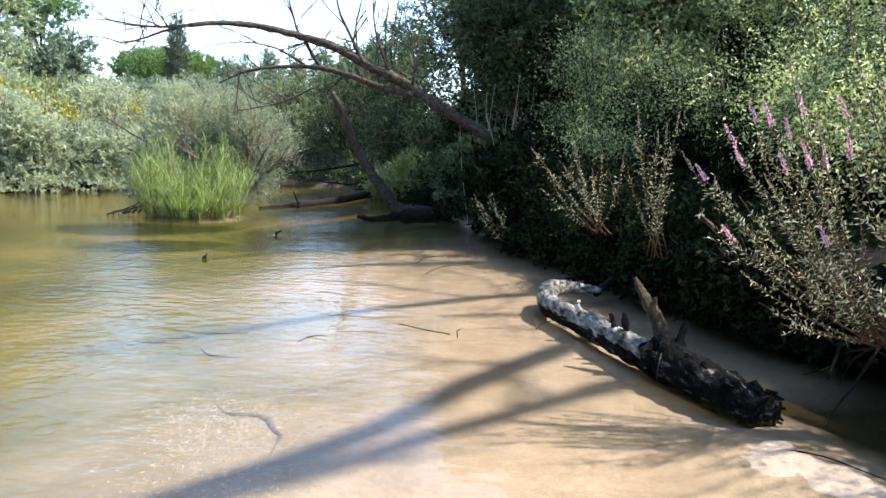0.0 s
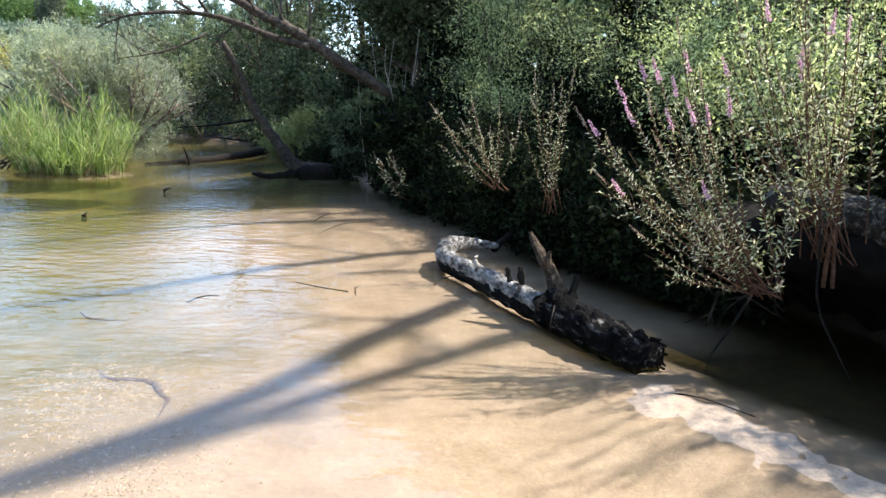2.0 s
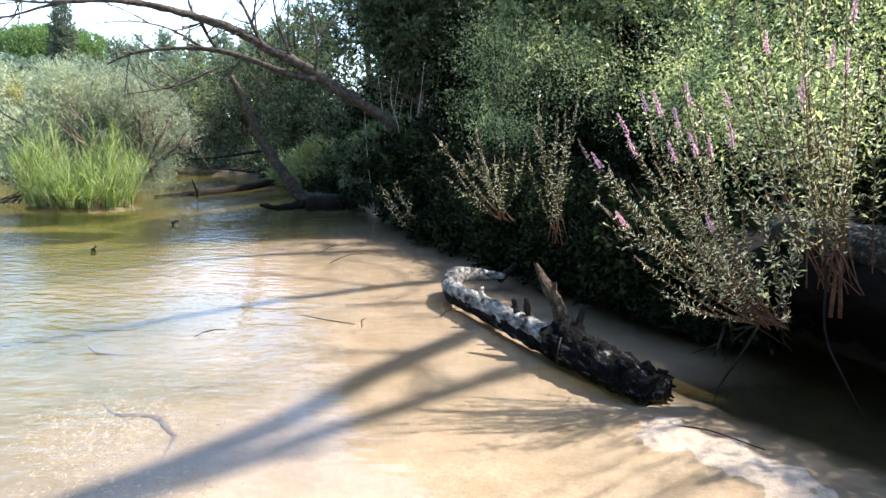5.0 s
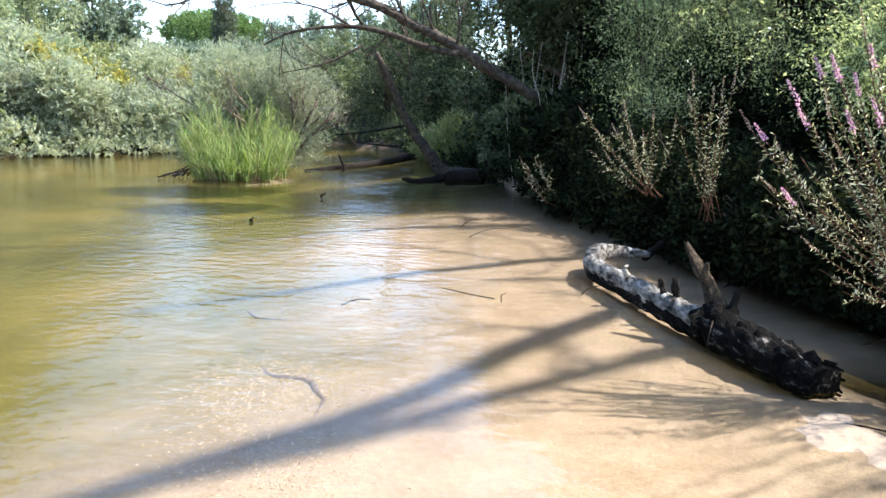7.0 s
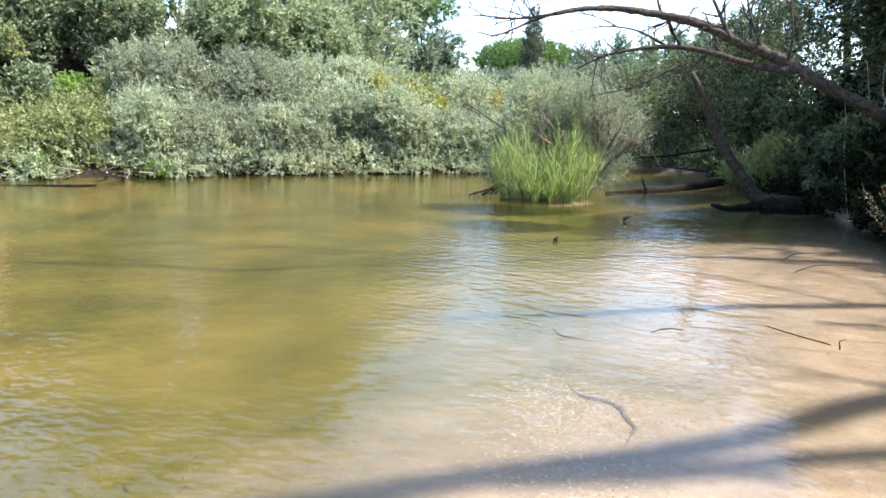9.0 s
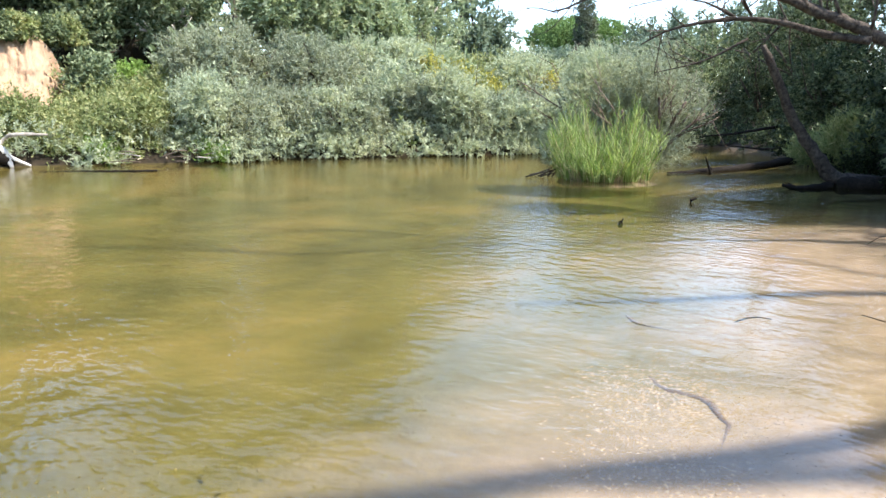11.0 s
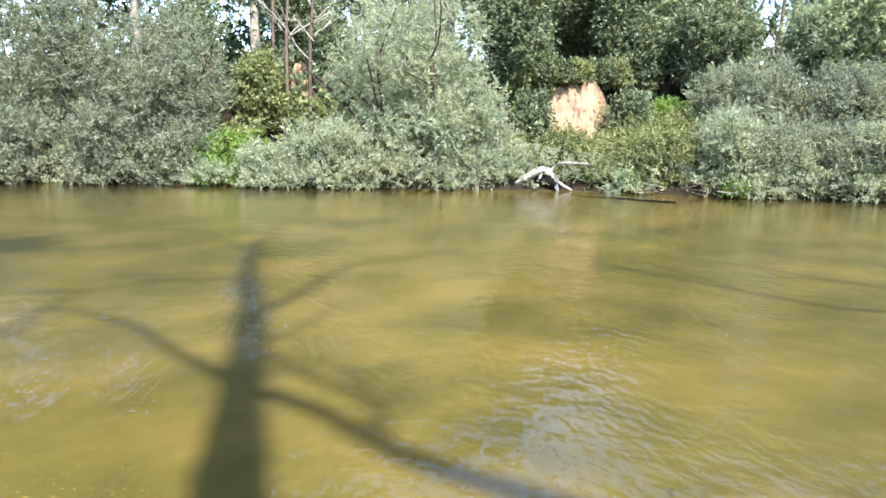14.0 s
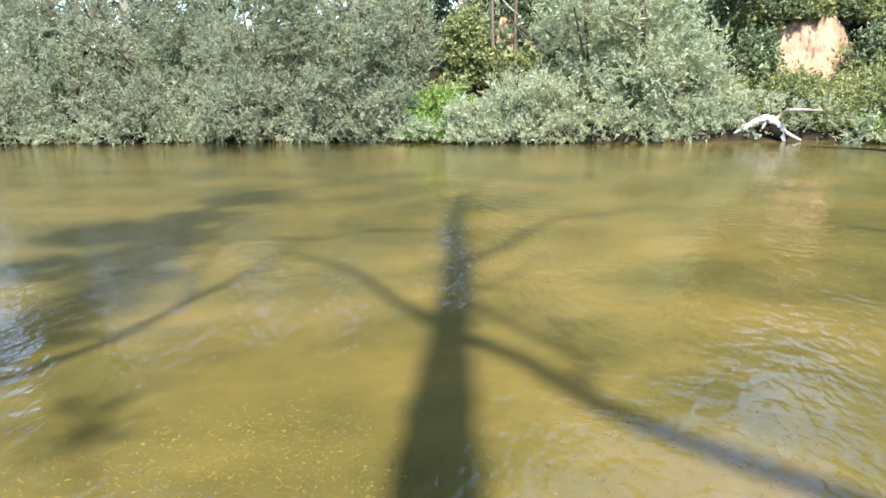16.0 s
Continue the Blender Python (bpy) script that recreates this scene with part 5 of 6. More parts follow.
    snag([P(-18.7, 5.3, 0.1), P(-18.3, 5.45, 0.27), P(-17.2, 5.55, 0.42), P(-16.5, 5.62, 0.52), P(-15.8, 5.7, 0.63)], [0.085, 0.06, 0.05, 0.038, 0.014], 16)
    snag([P(-17.6, 5.5, 0.36), P(-17.35, 5.5, 0.45), P(-17.5, 5.5, 0.52)], [0.035, 0.028, 0.012], 5)
    snag([P(-19.0, 5.3, 0.1), P(-19.5, 5.35, 0.22), P(-19.9, 5.4, 0.38)], [0.055, 0.03, 0.022], 7, WET)
    snag([P(-18.2, 5.25, 0.1), P(-18.4, 5.22, 0.2), P(-18.6, 5.2, 0.3)], [0.07, 0.05, 0.02], 9)
    snag([P(-17.3, 5.35, 0.08), P(-17.1, 5.28, 0.17), P(-17.4, 5.25, 0.22)], [0.06, 0.045, 0.02], 8)
    snag([P(-15.4, 5.7, 0.17), P(-15.2, 5.72, 0.34)], [0.03, 0.024], 4, WET, "short dark peg")
    snag([P(-14.5, 5.8, 0.17), P(-14.1, 5.82, 0.3)], [0.026, 0.02], 4, WET, "short dark peg")
    part("twig_stub", tube([P(-11.6, 6.3, 0.19), P(-11.3, 6.3, 0.26), P(-11.6, 6.3, 0.29)], [0.03, 0.022, 0.008], 6, 0.2, rng, 0.03), PALE_BARK, ob, "pale broken twig stub", True)
    part("bark_strip", tube([P(-18.2, 5.1, 0.2), P(-18.0, 5.06, 0.1), P(-17.9, 5.05, -0.02)], [0.006, 0.004, 0.002], 5), DEAD, ob, "hanging strip of bark", True)
    for _ in range(12):
        a = rng.uniform(0, 6.28)
        q = P(-26.0, 4.56, 0.05) + np.array((0.02, 0, 0)) + np.array((0.1 * math.cos(a), 0.03 * math.cos(a), 0.1 * math.sin(a) + 0.02))
        w = (line[0] - line[1]) * rng.uniform(0.15, 0.4)
        part("splinter", tube([q - w, q + w * 0.3 + rng.normal(size=3) * 0.012], [0.02, 0.008], 5), LOGBARK, ob)


near_log()
_rng = np.random.default_rng(38)
_bed = [(-1.6, 4.83), (-1.47, 4.62), (-1.36, 4.53), (-1.23, 4.52), (-1.14, 4.42), (-1.08, 4.35), (-1.04, 4.2), (-0.97, 4.13), (-0.95, 3.9), (-0.94, 3.73), (-0.87, 3.29), (-0.79, 3.18), (-0.62, 3.13), (-0.47, 3.01)]
driftwood("sunken_branch", [(x, y, ground_at(x, y) - 0.012) for x, y in _bed], [0.016, 0.026, 0.032, 0.03, 0.026, 0.014, 0.012, 0.01, 0.008], DRIFTED, "thin grey branch lying on the shallow bed", seed=40)
_bed = [(-2.22, 6.32), (-2.08, 6.12), (-1.98, 6.04), (-1.73, 5.95)]
driftwood("sunken_branch", [(x, y, ground_at(x, y) - 0.005) for x, y in _bed], [0.01, 0.022, 0.02, 0.008], DRIFTED, "thin grey branch lying on the shallow bed", seed=41)
for _k, (_x, _y, _a, _l) in enumerate([(0.16, 6.0, 1.3, 0.16), (0.1, 6.1, 2.8, 0.5), (0.9, 6.35, 0.6, 0.3), (-0.35, 10.0, 0.9, 0.8), (1.72, 3.75, -0.7, 0.7), (-0.2, 9.2, 0.7, 0.9), (-1.2, 5.75, 0.2, 0.25)]):
    driftwood("twig", [(_x, _y, -0.03), (_x + _l * 0.5 * math.cos(_a + 0.3), _y + _l * 0.5 * math.sin(_a + 0.3), 0.01), (_x + _l * math.cos(_a), _y + _l * math.sin(_a), 0.015)], [0.006, 0.005, 0.003], WET, "small dark twig stranded on the sand", seed=50 + _k, sides=5, category="twig")


def gravel_and_caustics(name, spots, n, size, material, label, seed):
    """Small flat flecks strewn over a stretch of the bed, densest in the middle: ochre gravel, and pale ones for
    caustic light.
    """
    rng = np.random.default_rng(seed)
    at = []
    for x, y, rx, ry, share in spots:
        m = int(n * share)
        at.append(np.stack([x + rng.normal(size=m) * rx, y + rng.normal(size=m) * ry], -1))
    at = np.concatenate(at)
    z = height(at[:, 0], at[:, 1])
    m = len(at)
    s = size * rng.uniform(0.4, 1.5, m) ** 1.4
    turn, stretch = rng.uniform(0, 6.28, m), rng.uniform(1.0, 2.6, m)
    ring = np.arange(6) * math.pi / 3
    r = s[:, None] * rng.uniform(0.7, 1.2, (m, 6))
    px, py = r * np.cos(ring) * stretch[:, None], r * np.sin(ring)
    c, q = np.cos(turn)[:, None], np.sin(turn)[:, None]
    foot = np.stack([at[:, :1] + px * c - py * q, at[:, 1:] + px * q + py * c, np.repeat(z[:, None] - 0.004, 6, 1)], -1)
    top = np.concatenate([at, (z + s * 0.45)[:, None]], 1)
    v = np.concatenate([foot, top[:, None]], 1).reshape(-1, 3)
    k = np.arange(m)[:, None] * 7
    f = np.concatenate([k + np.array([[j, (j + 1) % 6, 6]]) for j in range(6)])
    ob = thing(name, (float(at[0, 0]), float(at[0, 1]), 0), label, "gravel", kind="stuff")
    part("flecks", (v, f), material, ob)


# Pale flecks take the place of the sun's caustic net over shallow sand.
CAUSTIC = leaf_material("caustic_fleck", (0.24, 0.18, 0.125), (0.33, 0.26, 0.19), (0.46, 0.375, 0.29), 0.0, 0.7)
OCHRE = leaf_material("ochre_pebble", (0.1, 0.08, 0.02), (0.16, 0.12, 0.03), (0.215, 0.16, 0.045), 0.0, 0.7)
gravel_and_caustics("gravel_and_caustics", [(-1.25, 4.05, 0.25, 0.42, 0.5), (-1.55, 4.6, 0.28, 0.4, 0.25), (-0.95, 3.15, 0.22, 0.22, 0.25)], 6500, 0.0075, CAUSTIC, "pale flecks standing for sunlight caustics on the shallow sandy bed", 631)
gravel_and_caustics("gravel_and_caustics", [(-3.9, -1.6, 0.6, 0.7, 0.6), (-3.4, -0.4, 0.5, 0.5, 0.2), (-3.3, 1.4, 0.7, 0.6, 0.2)], 5000, 0.008, OCHRE, "ochre gravel lying on the olive river bed", 632)

# ---- bark-covered trunk over the hollow in the near bank ----
driftwood("lichen_trunk", [polar(-33.5, 5.75, z=1.02), polar(-38, 5.45, z=1.0), polar(-42.5, 5.2, z=0.95), polar(-50, 4.9, z=0.9), polar(-60, 5.0, z=0.9)], [0.11, 0.13, 0.15, 0.17, 0.18], LICHEN, "rough grey lichen-crusted trunk lying over the hollow bank", seed=60, category="trunk", sides=22)
bush("leafy_shrub", (3.95, 3.75, 1.31), 0.55, 2.1, 9000, SUNLIT, "fresh green shrub hanging over the lichen-crusted trunk", seed=440, leaf=(0.05, 0.013), twig=0.3)
bush("leafy_shrub", (4.1, 3.1, 1.31), 0.5, 2.1, 8000, SUNLIT, "fresh green shrub hanging over the lichen-crusted trunk", seed=441, leaf=(0.05, 0.013), twig=0.3)
_rng = np.random.default_rng(41)
for _k, _pts in enumerate([[polar(-33.2, 5.0, z=0.5), polar(-31.9, 4.9, z=0.25), polar(-30.5, 4.85, z=0.02), polar(-30.3, 4.8, z=-0.06)], [polar(-33.0, 5.2, z=0.42), polar(-31.5, 5.2, z=0.3), polar(-30.8, 5.25, z=0.1)], [polar(-37, 5.0, z=0.95), polar(-37.4, 4.85, z=0.5), polar(-39, 4.75, z=0.25), polar(-40.5, 4.7, z=0.05)], [polar(-34.5, 5.1, z=0.6), polar(-34.8, 5.0, z=0.35), polar(-35.5, 5.0, z=0.3)]]):
    driftwood("bank_root", _pts, [0.009, 0.008, 0.006, 0.003], WET, "bare root hanging from the undercut bank", seed=61 + _k, category="root", sides=7)


for _k, (_x, _y, _dx) in enumerate([(3.1, 4.02, 0.03), (3.15, 4.0, -0.04)]):
    driftwood("woody_stem", [(_x, _y, 0.55), (_x + _dx * 0.3, _y + 0.01, 0.75), (_x + _dx, _y + 0.02, 1.0), (_x + _dx * 1.6, _y + 0.04, 1.35)], [0.014, 0.013, 0.011, 0.006], STEM, "reddish brown woody stem rising from the bank lip", seed=120 + _k, category="stem", sides=7)


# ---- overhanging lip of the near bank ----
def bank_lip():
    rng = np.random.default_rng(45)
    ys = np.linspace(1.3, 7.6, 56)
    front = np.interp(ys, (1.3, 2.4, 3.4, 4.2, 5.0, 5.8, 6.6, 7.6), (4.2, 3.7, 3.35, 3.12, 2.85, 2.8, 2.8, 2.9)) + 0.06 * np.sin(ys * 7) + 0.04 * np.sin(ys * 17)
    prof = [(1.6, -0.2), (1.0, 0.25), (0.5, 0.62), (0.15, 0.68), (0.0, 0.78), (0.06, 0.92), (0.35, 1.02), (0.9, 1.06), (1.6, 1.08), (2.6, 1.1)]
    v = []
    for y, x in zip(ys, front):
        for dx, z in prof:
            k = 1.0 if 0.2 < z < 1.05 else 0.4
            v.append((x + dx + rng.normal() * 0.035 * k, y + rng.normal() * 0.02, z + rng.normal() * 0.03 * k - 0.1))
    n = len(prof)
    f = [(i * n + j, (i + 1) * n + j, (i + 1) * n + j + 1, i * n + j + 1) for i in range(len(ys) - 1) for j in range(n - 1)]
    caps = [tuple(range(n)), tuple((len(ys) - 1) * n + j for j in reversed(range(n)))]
    ob = thing("bank_lip", (3.4, 4.0, 0.6), "undercut earth lip of the near bank, coloured near black as shade", "bank", kind="structure")
    # The hollow's shade comes with this near-black earth colour.
    part("earth", (np.array(v), [np.array(f), np.array(caps)]), SHADED_EARTH, ob, "", True)


bank_lip()


# ---- purple loosestrife ----
def along_curve(p, u):
    k = np.linspace(0, 1, len(p))
    return np.stack([np.interp(u, k, p[:, j]) for j in range(3)], -1)


def loosestrife(base, tips, label, seed, thick=0.0055, group="purple loosestrife", spread=0.1, shoots=5, leaf=(0.04, 0.0095), dense=1.0, category="flower", name="loosestrife"):
    """Arching stems out of one root: small opposite leaves, short side shoots and a long spike at the tip."""
    rng = np.random.default_rng(seed)
    base = np.array(base, float)
    ob = thing(name, base, label, category, group)
    leaves, twigs = [], []
    for tip, bloom in tips:
        foot = base + rng.normal(size=3) * (spread, spread, 0.0)
        tip = np.array(tip, float)
        span = tip - foot
        flat = np.array((span[0], span[1], 0))
        L = np.linalg.norm(span)
        # first outwards, then bending up to the tip
        k1, k2 = foot + span * 0.35 + flat * 0.08 - (0, 0, 0.03 * L), foot + span * 0.72 + flat * 0.07 - (0, 0, 0.05 * L)
        u = np.linspace(0, 1, 9)[:, None]
        p = (1 - u) ** 3 * foot + 3 * u * (1 - u) ** 2 * (k1 + rng.normal(size=3) * 0.03) + 3 * u ** 2 * (1 - u) * (k2 + rng.normal(size=3) * 0.03) + u ** 3 * tip
        stem = part("stem", tube(p, [thick, thick * 0.35], 6), STEM, ob, "", True)
        n = int(L * 52 * dense)
        w = np.repeat(np.linspace(0.22, 0.86, max(n // 2, 2)), 2)
        at, ahead = along_curve(p, w), unit(along_curve(p, w + 0.02) - along_curve(p, w - 0.02))
        side = unit(np.cross(ahead, rng.normal(size=(len(w) // 2, 3)).repeat(2, 0)))
        side[1::2] *= -1
        leaves.append(leaf_quads(rng, at, side + ahead * 0.55 + rng.normal(size=side.shape) * 0.2, *leaf))
        for _ in range(int(shoots * min(1.0, L))):
            a = rng.uniform(0.35, 0.85)
            q, along_way = along_curve(p, np.array([a]))[0], unit(along_curve(p, np.array([a + 0.03]))[0] - along_curve(p, np.array([a - 0.03]))[0])
            out = unit(along_way * 0.8 + rng.normal(size=3) * 0.55 + (0, 0, 0.15))
            ln = rng.uniform(0.08, 0.22)
            e = q + out * ln
            twigs.append(tube([q, (q + e) / 2 + rng.normal(size=3) * 0.006, e], [0.0022, 0.001], 4))
            m = max(4, int(ln * 90 * dense))
            v = rng.uniform(0.1, 1.0, (m, 1))
            leaves.append(leaf_quads(rng, q + (e - q) * v, unit(out * 0.6 + rng.normal(size=(m, 3)) * 0.7), leaf[0] * 0.75, leaf[1] * 0.9))
        if bloom is None:
            continue
        ln = (0.15 if bloom else 0.17) / max(L, 0.4)
        m = 105 if bloom else 95
        v = 1 - ln * rng.random(m) ** 1.15
        c, ahead = along_curve(p, v), unit(tip - along_curve(p, np.array([1 - ln]))[0])
        d = unit(rng.normal(size=(m, 3)) + ahead * 0.4)
        fat = 0.55 + 0.6 * (1 - v) / ln
        part("flower_spike", leaf_quads(rng, c + d * (0.005 * fat[:, None]), d, (0.017 if bloom else 0.0085) * fat, (0.011 if bloom else 0.0065) * fat), PETAL if bloom else FADED, stem, "purple flower spike" if bloom else "faded pinkish seed spike")
    if twigs:
        tagged(part("side_shoot", join(twigs), STEM, ob, "", True), kind="stuff")
    part("leaves", join(leaves), HERB, ob)
    return ob


Q = lambda az, s, d: tuple(polar(az, d, s))
_r = np.random.default_rng(51)
# purple tips and pale faded ones, by bearing and rise from the eye
_tips = [(Q(a, h, 4.75 + 0.25 * math.sin(k * 2.3)), b) for k, (a, h, b) in enumerate([
    (-25.6, 0.124, 0), (-26.4, 0.083, 1), (-24.2, 0.071, 1), (-25.7, 0.051, 1), (-25.5, 0.007, 1), (-26.9, 0.022, 1), (-28.3, 0.016, 1), (-29.7, 0.036, 1), (-18.7, 0.007, 0), (-19.8, -0.011, 1), (-21.6, 0.043, 1), (-22.4, 0.013, 1), (-23.2, 0.071, 1), (-28.6, -0.085, 1), (-29.8, -0.134, 1),
    (-20.4, -0.077, 0), (-22.0, -0.091, 1), (-23.6, -0.15, 0), (-25.0, -0.19, None), (-21.2, -0.03, 0), (-24.6, -0.02, 0), (-26.4, -0.06, None), (-23.0, -0.05, None), (-27.5, -0.11, None), (-28.2, -0.17, None), (-26.6, -0.215, None), (-24.0, 0.03, 0), (-27.6, 0.06, 0)])]
loosestrife((2.7, 4.06, 0.5), _tips, "sprawling loosestrife with purple spikes and reddish stems", 52, spread=0.07, dense=0.72)
loosestrife((2.72, 3.95, 0.52), [(Q(-35.0, -0.205, 4.45), 0)], "single faded loosestrife spike curling under the bank", 56, spread=0.02, shoots=2)
# the tall upright mass beside it
_tips = [(Q(-31.5, 0.147, 4.9), 1), (Q(-34.2, 0.091, 4.9), 1), (Q(-36.0, 0.13, 5.0), 1), (Q(-39.0, 0.1, 4.9), 0)]
_tips += [(Q(_r.uniform(-38.5, -29.0), _r.uniform(0.0, 0.25), _r.uniform(4.6, 5.3)), (None, None, 0, None, 1)[_k % 5]) for _k in range(26)]
loosestrife((3.16, 4.02, 0.72), _tips, "tall upright olive herbs with straw-coloured stems", 57, 0.005, spread=0.1, shoots=7, leaf=(0.052, 0.012), dense=0.42, name="bank_herb", category="herb", group="herbs on the bank lip")
_tips = [(Q(_r.uniform(-36, -27), _r.uniform(-0.2, -0.02), _r.uniform(4.4, 4.9)), None) for _k in range(11)]
loosestrife((2.74, 4.04, 0.5), _tips, "low leafy herbs hanging over the bank lip", 58, 0.004, spread=0.08, shoots=7, leaf=(0.052, 0.012), dense=0.6, name="bank_herb", category="herb", group="herbs on the bank lip")
# the faded one behind the log
_tips = [(Q(a, h, 7.3), b) for a, h, b in [(-7.1, 0.008, 0), (-10.4, 0.018, 0), (-12.7, 0.01, 0), (-14.4, -0.001, 0), (-9.7, -0.014, 0), (-10.9, -0.009, 0), (-8.4, -0.02, 0), (-12.0, -0.02, 0), (-9.0, -0.045, 0), (-11.3, -0.04, None), (-13.2, -0.03, None), (-8.2, -0.05, None)]]
loosestrife(Q(-13.2, -0.11, 7.5), _tips, "loosestrife with faded pale seed spikes", 53, spread=0.05, dense=0.7)
_tips = [(Q(a, h, 7.0), b) for a, h, b in [(-15.1, 0.026, 0), (-15.3, 0.059, 0), (-17.5, 0.046, 0), (-16.9, 0.036, 0), (-16.2, 0.0, None), (-17.8, 0.01, 0), (-14.8, -0.02, None), (-18.4, 0.06, 0)]]
loosestrife(Q(-17.0, -0.14, 7.2), _tips, "loosestrife with faded pale seed spikes", 55, spread=0.06, dense=0.6)
_tips = [(Q(-2.6, -0.06, 11.2), 0), (Q(-3.1, -0.071, 11.2), 0), (Q(-3.8, -0.063, 11.2), 0), (Q(-4.2, -0.065, 11.2), 0), (Q(-3.0, -0.09, 11.0), 0), (Q(-4.9, -0.091, 11.0), 0), (Q(-4.4, -0.08, 11.0), 0)]
loosestrife(Q(-5.4, -0.128, 11.2), _tips, "loosestrife with faded pale seed spikes", 54, 0.008, dense=0.4, leaf=(0.06, 0.012))


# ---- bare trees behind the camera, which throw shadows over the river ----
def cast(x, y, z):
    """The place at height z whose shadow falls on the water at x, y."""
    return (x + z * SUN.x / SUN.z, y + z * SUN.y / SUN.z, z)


def shade_tree(foot, trunk, limbs, seed, radii, crown=(), leafage=1800, twigs=()):
    rng = np.random.default_rng(seed)
    ob = thing("bare_tree", (foot[0], foot[1], ground_at(foot[0], foot[1]) - 0.1), "tall thinly leaved tree on the near bank", "tree", "bare trees on the near bank")
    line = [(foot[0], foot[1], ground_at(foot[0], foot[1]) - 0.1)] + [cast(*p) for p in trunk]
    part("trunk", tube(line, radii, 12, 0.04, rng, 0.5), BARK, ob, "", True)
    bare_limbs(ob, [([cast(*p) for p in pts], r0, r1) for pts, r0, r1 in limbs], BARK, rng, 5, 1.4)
    for (x0, y0), (x1, y1), z, count, reach in twigs:
        hang = []
        for _ in range(count):
            u = rng.uniform(0, 1)
            x, y, h = x0 + (x1 - x0) * u + rng.normal() * 0.1, y0 + (y1 - y0) * u + rng.normal() * 0.09, z + rng.uniform(-0.2, 0.2)
            ln, bend = reach * rng.uniform(0.3, 1.0), rng.normal() * 0.1
            way = np.array((-0.92, -0.38 + bend))
            pts = [np.array((x, y)), np.array((x, y)) + way * ln * 0.5 + (0, 0.04 * ln), np.array((x, y)) + way * ln + (0, -0.05 * ln)]
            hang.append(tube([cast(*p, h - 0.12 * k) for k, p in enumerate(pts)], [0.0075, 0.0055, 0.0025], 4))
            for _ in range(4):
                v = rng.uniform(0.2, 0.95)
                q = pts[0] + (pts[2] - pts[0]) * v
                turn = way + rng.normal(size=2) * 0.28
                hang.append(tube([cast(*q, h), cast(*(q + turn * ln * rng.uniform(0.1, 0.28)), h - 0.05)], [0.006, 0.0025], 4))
        part("hanging_twigs", join(hang), BARK, ob, "thin hanging twigs", True)
    if crown:
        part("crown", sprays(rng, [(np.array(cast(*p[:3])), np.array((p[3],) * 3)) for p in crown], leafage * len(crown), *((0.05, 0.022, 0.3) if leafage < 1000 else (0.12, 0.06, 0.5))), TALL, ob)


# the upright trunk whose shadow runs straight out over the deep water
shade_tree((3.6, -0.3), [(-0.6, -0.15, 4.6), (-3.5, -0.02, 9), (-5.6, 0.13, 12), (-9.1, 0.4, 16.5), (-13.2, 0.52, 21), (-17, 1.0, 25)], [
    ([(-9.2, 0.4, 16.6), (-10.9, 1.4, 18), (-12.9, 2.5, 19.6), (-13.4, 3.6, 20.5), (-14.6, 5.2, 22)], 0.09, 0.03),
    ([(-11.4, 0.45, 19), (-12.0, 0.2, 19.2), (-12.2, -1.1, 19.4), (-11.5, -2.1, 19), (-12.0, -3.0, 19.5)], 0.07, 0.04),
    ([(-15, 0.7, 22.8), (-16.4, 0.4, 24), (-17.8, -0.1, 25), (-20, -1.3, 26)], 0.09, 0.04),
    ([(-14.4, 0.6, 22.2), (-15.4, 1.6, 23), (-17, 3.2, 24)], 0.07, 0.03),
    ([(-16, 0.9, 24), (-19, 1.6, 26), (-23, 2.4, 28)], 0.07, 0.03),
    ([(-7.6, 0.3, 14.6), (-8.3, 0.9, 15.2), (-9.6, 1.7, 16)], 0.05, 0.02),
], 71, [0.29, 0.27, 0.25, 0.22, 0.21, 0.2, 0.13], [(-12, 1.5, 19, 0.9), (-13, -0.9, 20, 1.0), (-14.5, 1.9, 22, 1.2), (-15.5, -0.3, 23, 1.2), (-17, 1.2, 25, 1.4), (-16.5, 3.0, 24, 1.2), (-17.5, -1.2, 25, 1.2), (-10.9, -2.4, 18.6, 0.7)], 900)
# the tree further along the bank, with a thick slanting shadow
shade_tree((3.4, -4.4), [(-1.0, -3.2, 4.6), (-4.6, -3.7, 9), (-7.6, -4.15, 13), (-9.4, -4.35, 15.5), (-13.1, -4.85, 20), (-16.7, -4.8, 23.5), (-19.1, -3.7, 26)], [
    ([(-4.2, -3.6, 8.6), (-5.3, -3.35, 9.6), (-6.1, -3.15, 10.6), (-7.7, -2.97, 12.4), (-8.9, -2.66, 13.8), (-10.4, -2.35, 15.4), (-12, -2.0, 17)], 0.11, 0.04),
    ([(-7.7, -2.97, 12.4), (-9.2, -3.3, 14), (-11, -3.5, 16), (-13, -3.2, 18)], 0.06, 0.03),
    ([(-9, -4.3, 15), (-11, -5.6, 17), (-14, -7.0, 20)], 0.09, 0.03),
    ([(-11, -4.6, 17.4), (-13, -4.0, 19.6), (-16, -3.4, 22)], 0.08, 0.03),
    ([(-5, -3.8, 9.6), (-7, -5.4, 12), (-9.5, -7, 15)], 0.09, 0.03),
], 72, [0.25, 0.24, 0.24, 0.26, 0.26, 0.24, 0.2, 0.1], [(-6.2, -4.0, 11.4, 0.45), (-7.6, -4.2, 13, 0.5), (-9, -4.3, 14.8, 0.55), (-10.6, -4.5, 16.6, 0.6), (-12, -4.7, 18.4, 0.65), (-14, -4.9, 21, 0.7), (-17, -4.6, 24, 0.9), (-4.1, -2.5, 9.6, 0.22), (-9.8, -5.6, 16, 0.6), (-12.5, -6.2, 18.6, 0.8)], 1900)
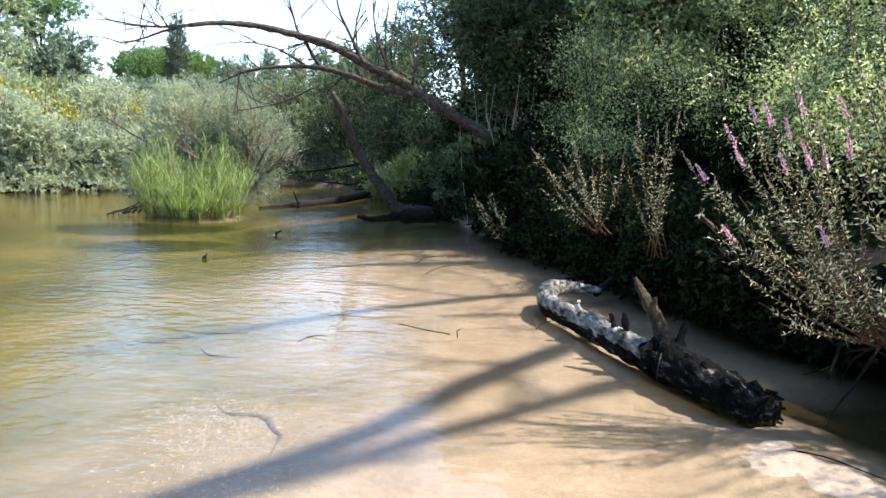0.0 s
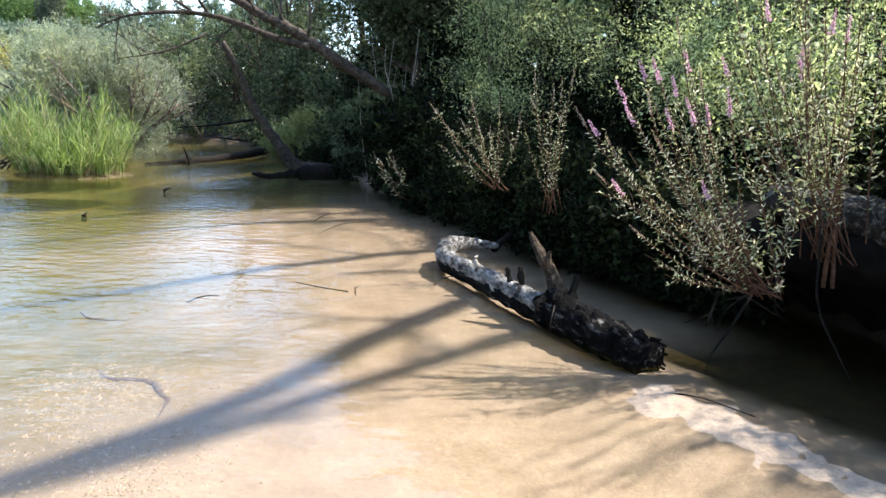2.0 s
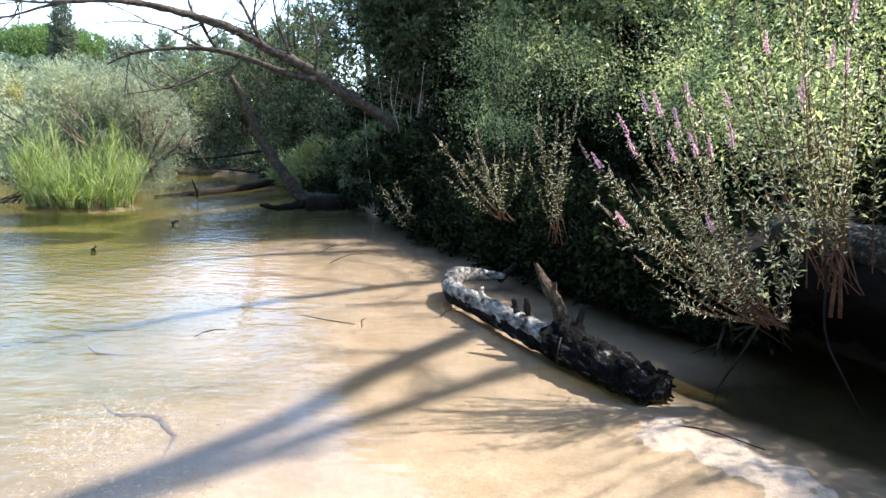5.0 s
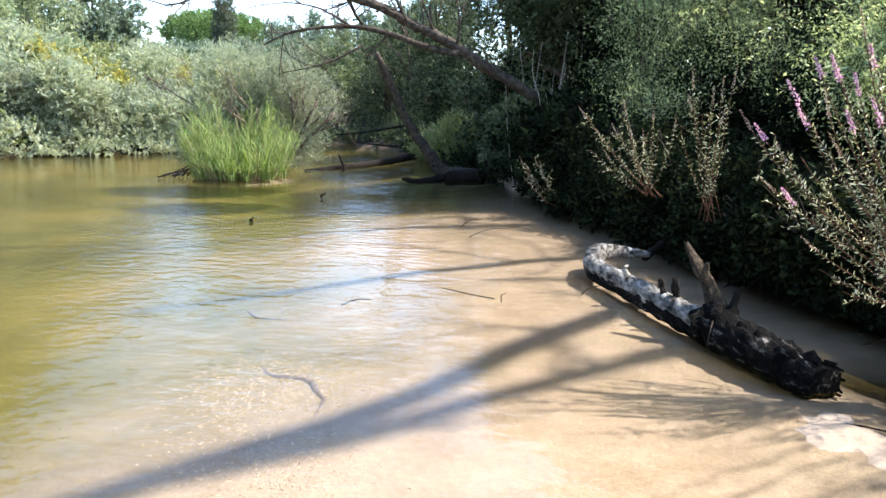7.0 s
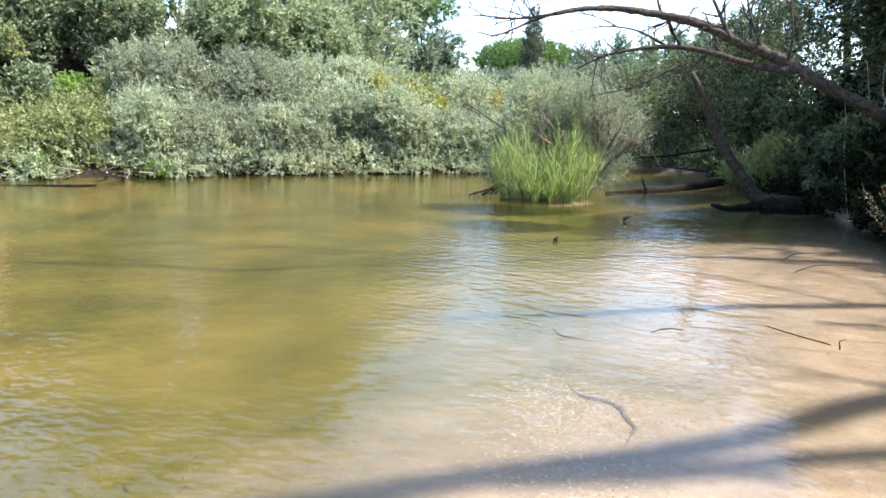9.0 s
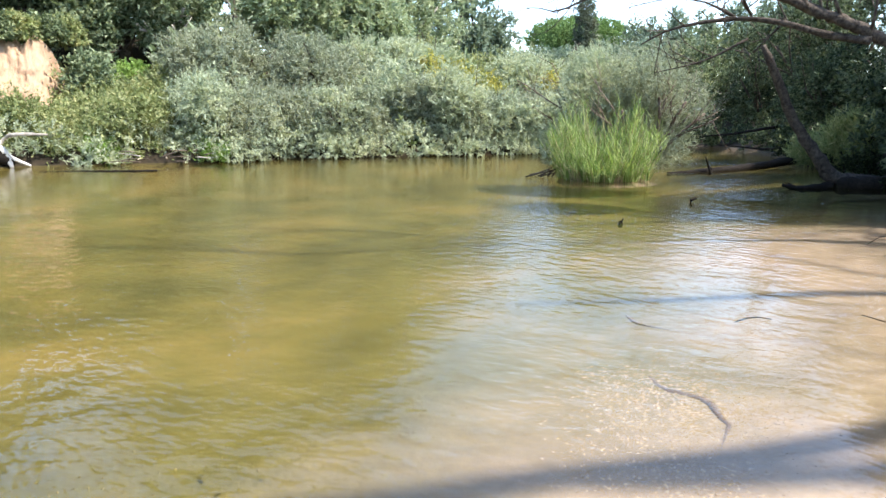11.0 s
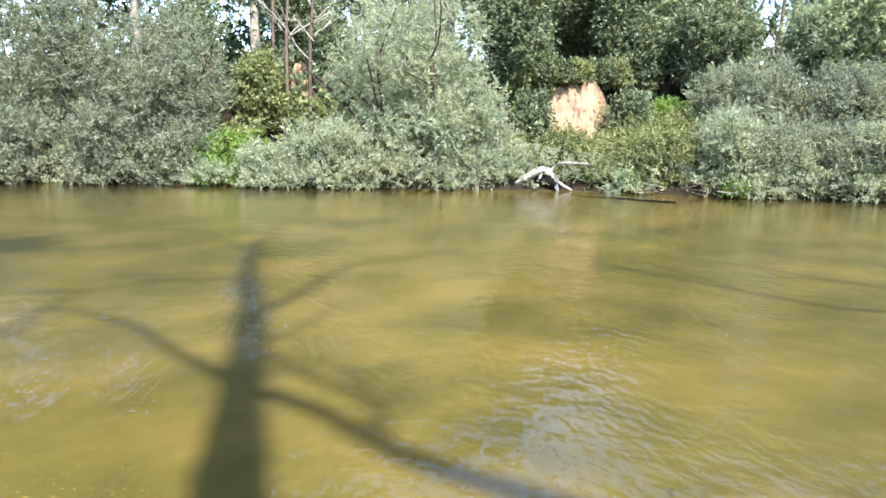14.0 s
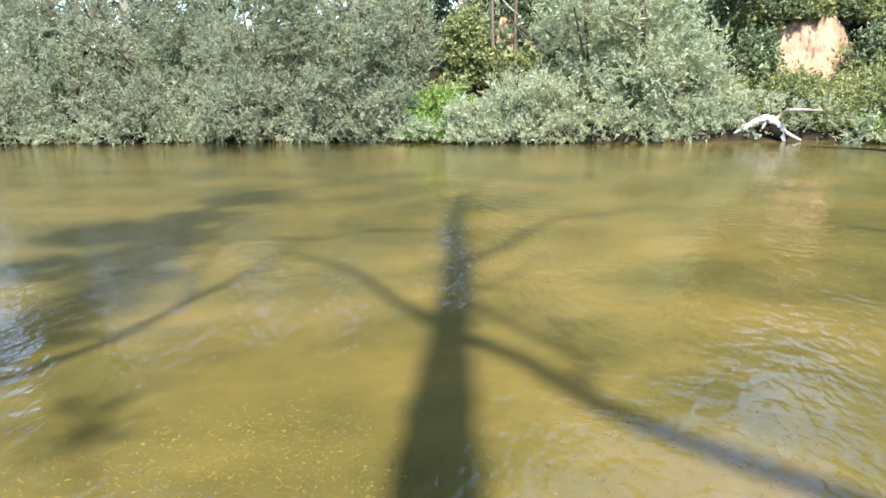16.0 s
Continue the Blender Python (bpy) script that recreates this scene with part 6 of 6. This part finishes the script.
# a tree leaning far out: two stems that meet, and one long limb that crosses the upright trunk's shadow
shade_tree((10.0, 9.2), [(3.0, 7.9, 5.6), (1.6, 6.4, 6.6), (0.78, 5.5, 7.2), (0.29, 4.95, 7.7), (-0.1, 4.42, 8.1), (-0.42, 3.98, 8.5), (-0.9, 3.5, 8.9), (-1.4, 3.08, 9.4), (-2.2, 2.4, 10.0), (-3.0, 1.8, 10.6), (-4.1, 1.12, 11.5), (-5.2, 0.78, 12.4), (-6.4, 0.2, 13.4), (-7.7, -0.46, 14.5), (-9.2, -1.1, 15.6), (-10.4, -2.2, 16.8)], [
    ([(-1.5, 3.0, 9.4), (-1.2, 3.12, 9.2), (-0.65, 3.45, 8.9), (-0.08, 3.9, 8.6), (0.25, 4.15, 8.4), (0.64, 4.43, 8.2), (0.97, 4.68, 8.0), (1.5, 5.0, 7.8), (2.4, 5.6, 7.6)], 0.1, 0.085),
    ([(0.75, 5.4, 7.2), (0.22, 5.5, 7.6), (-0.14, 5.66, 7.9), (-0.7, 5.95, 8.3)], 0.03, 0.015),
    ([(-4.3, 1.05, 11.6), (-5.27, 1.2, 12.6), (-6.4, 0.85, 13.6), (-7.6, 0.5, 14.8)], 0.07, 0.05),
], 73, [0.14, 0.13, 0.125, 0.12, 0.12, 0.12, 0.12, 0.12, 0.12, 0.125, 0.13, 0.13, 0.12, 0.11, 0.1, 0.08, 0.05], [(2.3, 2.95, 3.0, 0.35), (2.6, 2.5, 3.0, 0.4), (2.0, 2.6, 3.0, 0.16)], 420,
    [((1.7, 3.5), (2.1, 3.1), 3.0, 8, 1.1)])
shade_tree((11, 9.4), [(3.4, 8.8, 6.2), (1.1, 8.15, 7.8), (0.43, 7.9, 8.3), (-0.2, 7.54, 8.8), (-0.94, 7.2, 9.4), (-2.0, 6.85, 10.2), (-3.2, 6.5, 11)], [
    ([(0.5, 7.9, 8.2), (-0.6, 8.6, 8.8), (-1.6, 9.2, 9.4)], 0.035, 0.015),
    ([(1.0, 8.1, 7.8), (0.5, 7.2, 8.2), (-0.6, 6.6, 8.8)], 0.025, 0.012),
    ([(0.8, 8.0, 7.9), (0.6, 9.2, 8.4), (-0.2, 9.8, 9.2)], 0.03, 0.012),
    ([(1.6, 8.4, 7.4), (1.3, 9.4, 7.8), (0.7, 10.2, 8.4)], 0.03, 0.012),
], 74, [0.12, 0.12, 0.115, 0.11, 0.105, 0.1, 0.08, 0.04], [(1.5, 9.4, 7.6, 0.35), (0.9, 10.2, 8.2, 0.4), (1.7, 9.0, 7.4, 0.3)], 500)
# a tall tree far along the near bank, with long thin shadows over the midstream
shade_tree((12, 12.5), [(-1.0, 10.2, 8.5), (-4.5, 9.7, 12), (-7.7, 8.8, 15), (-10.1, 8.1, 17), (-12.3, 7.2, 19)], [
    ([(-5.2, 10.6, 12.4), (-7.8, 11.3, 14.6), (-9.6, 10.7, 16), (-12.2, 9.8, 18), (-14, 8.2, 19.6)], 0.06, 0.03),
    ([(-9.0, 8.5, 16), (-12, 8.4, 18.4), (-15, 7.4, 20.6)], 0.05, 0.03),
], 75, [0.14, 0.1, 0.08, 0.07, 0.06, 0.04], [(_x, _y + 0.5 * math.sin(_k * 2.2), _z, 1.0 + 0.25 * math.sin(_k * 1.7)) for _k, (_x, _y, _z) in enumerate([(-4.5, 9.7, 12), (-5.6, 9.4, 13), (-6.7, 9.1, 14), (-7.7, 8.8, 15), (-8.9, 8.4, 16), (-10.1, 8.1, 17), (-11.2, 7.6, 18), (-12.3, 7.2, 19), (-6.5, 11.0, 13.5), (-7.8, 11.3, 14.6), (-9.6, 10.7, 16), (-11, 10.2, 17), (-12.2, 9.8, 18), (-14, 8.2, 19.6)])], 980)
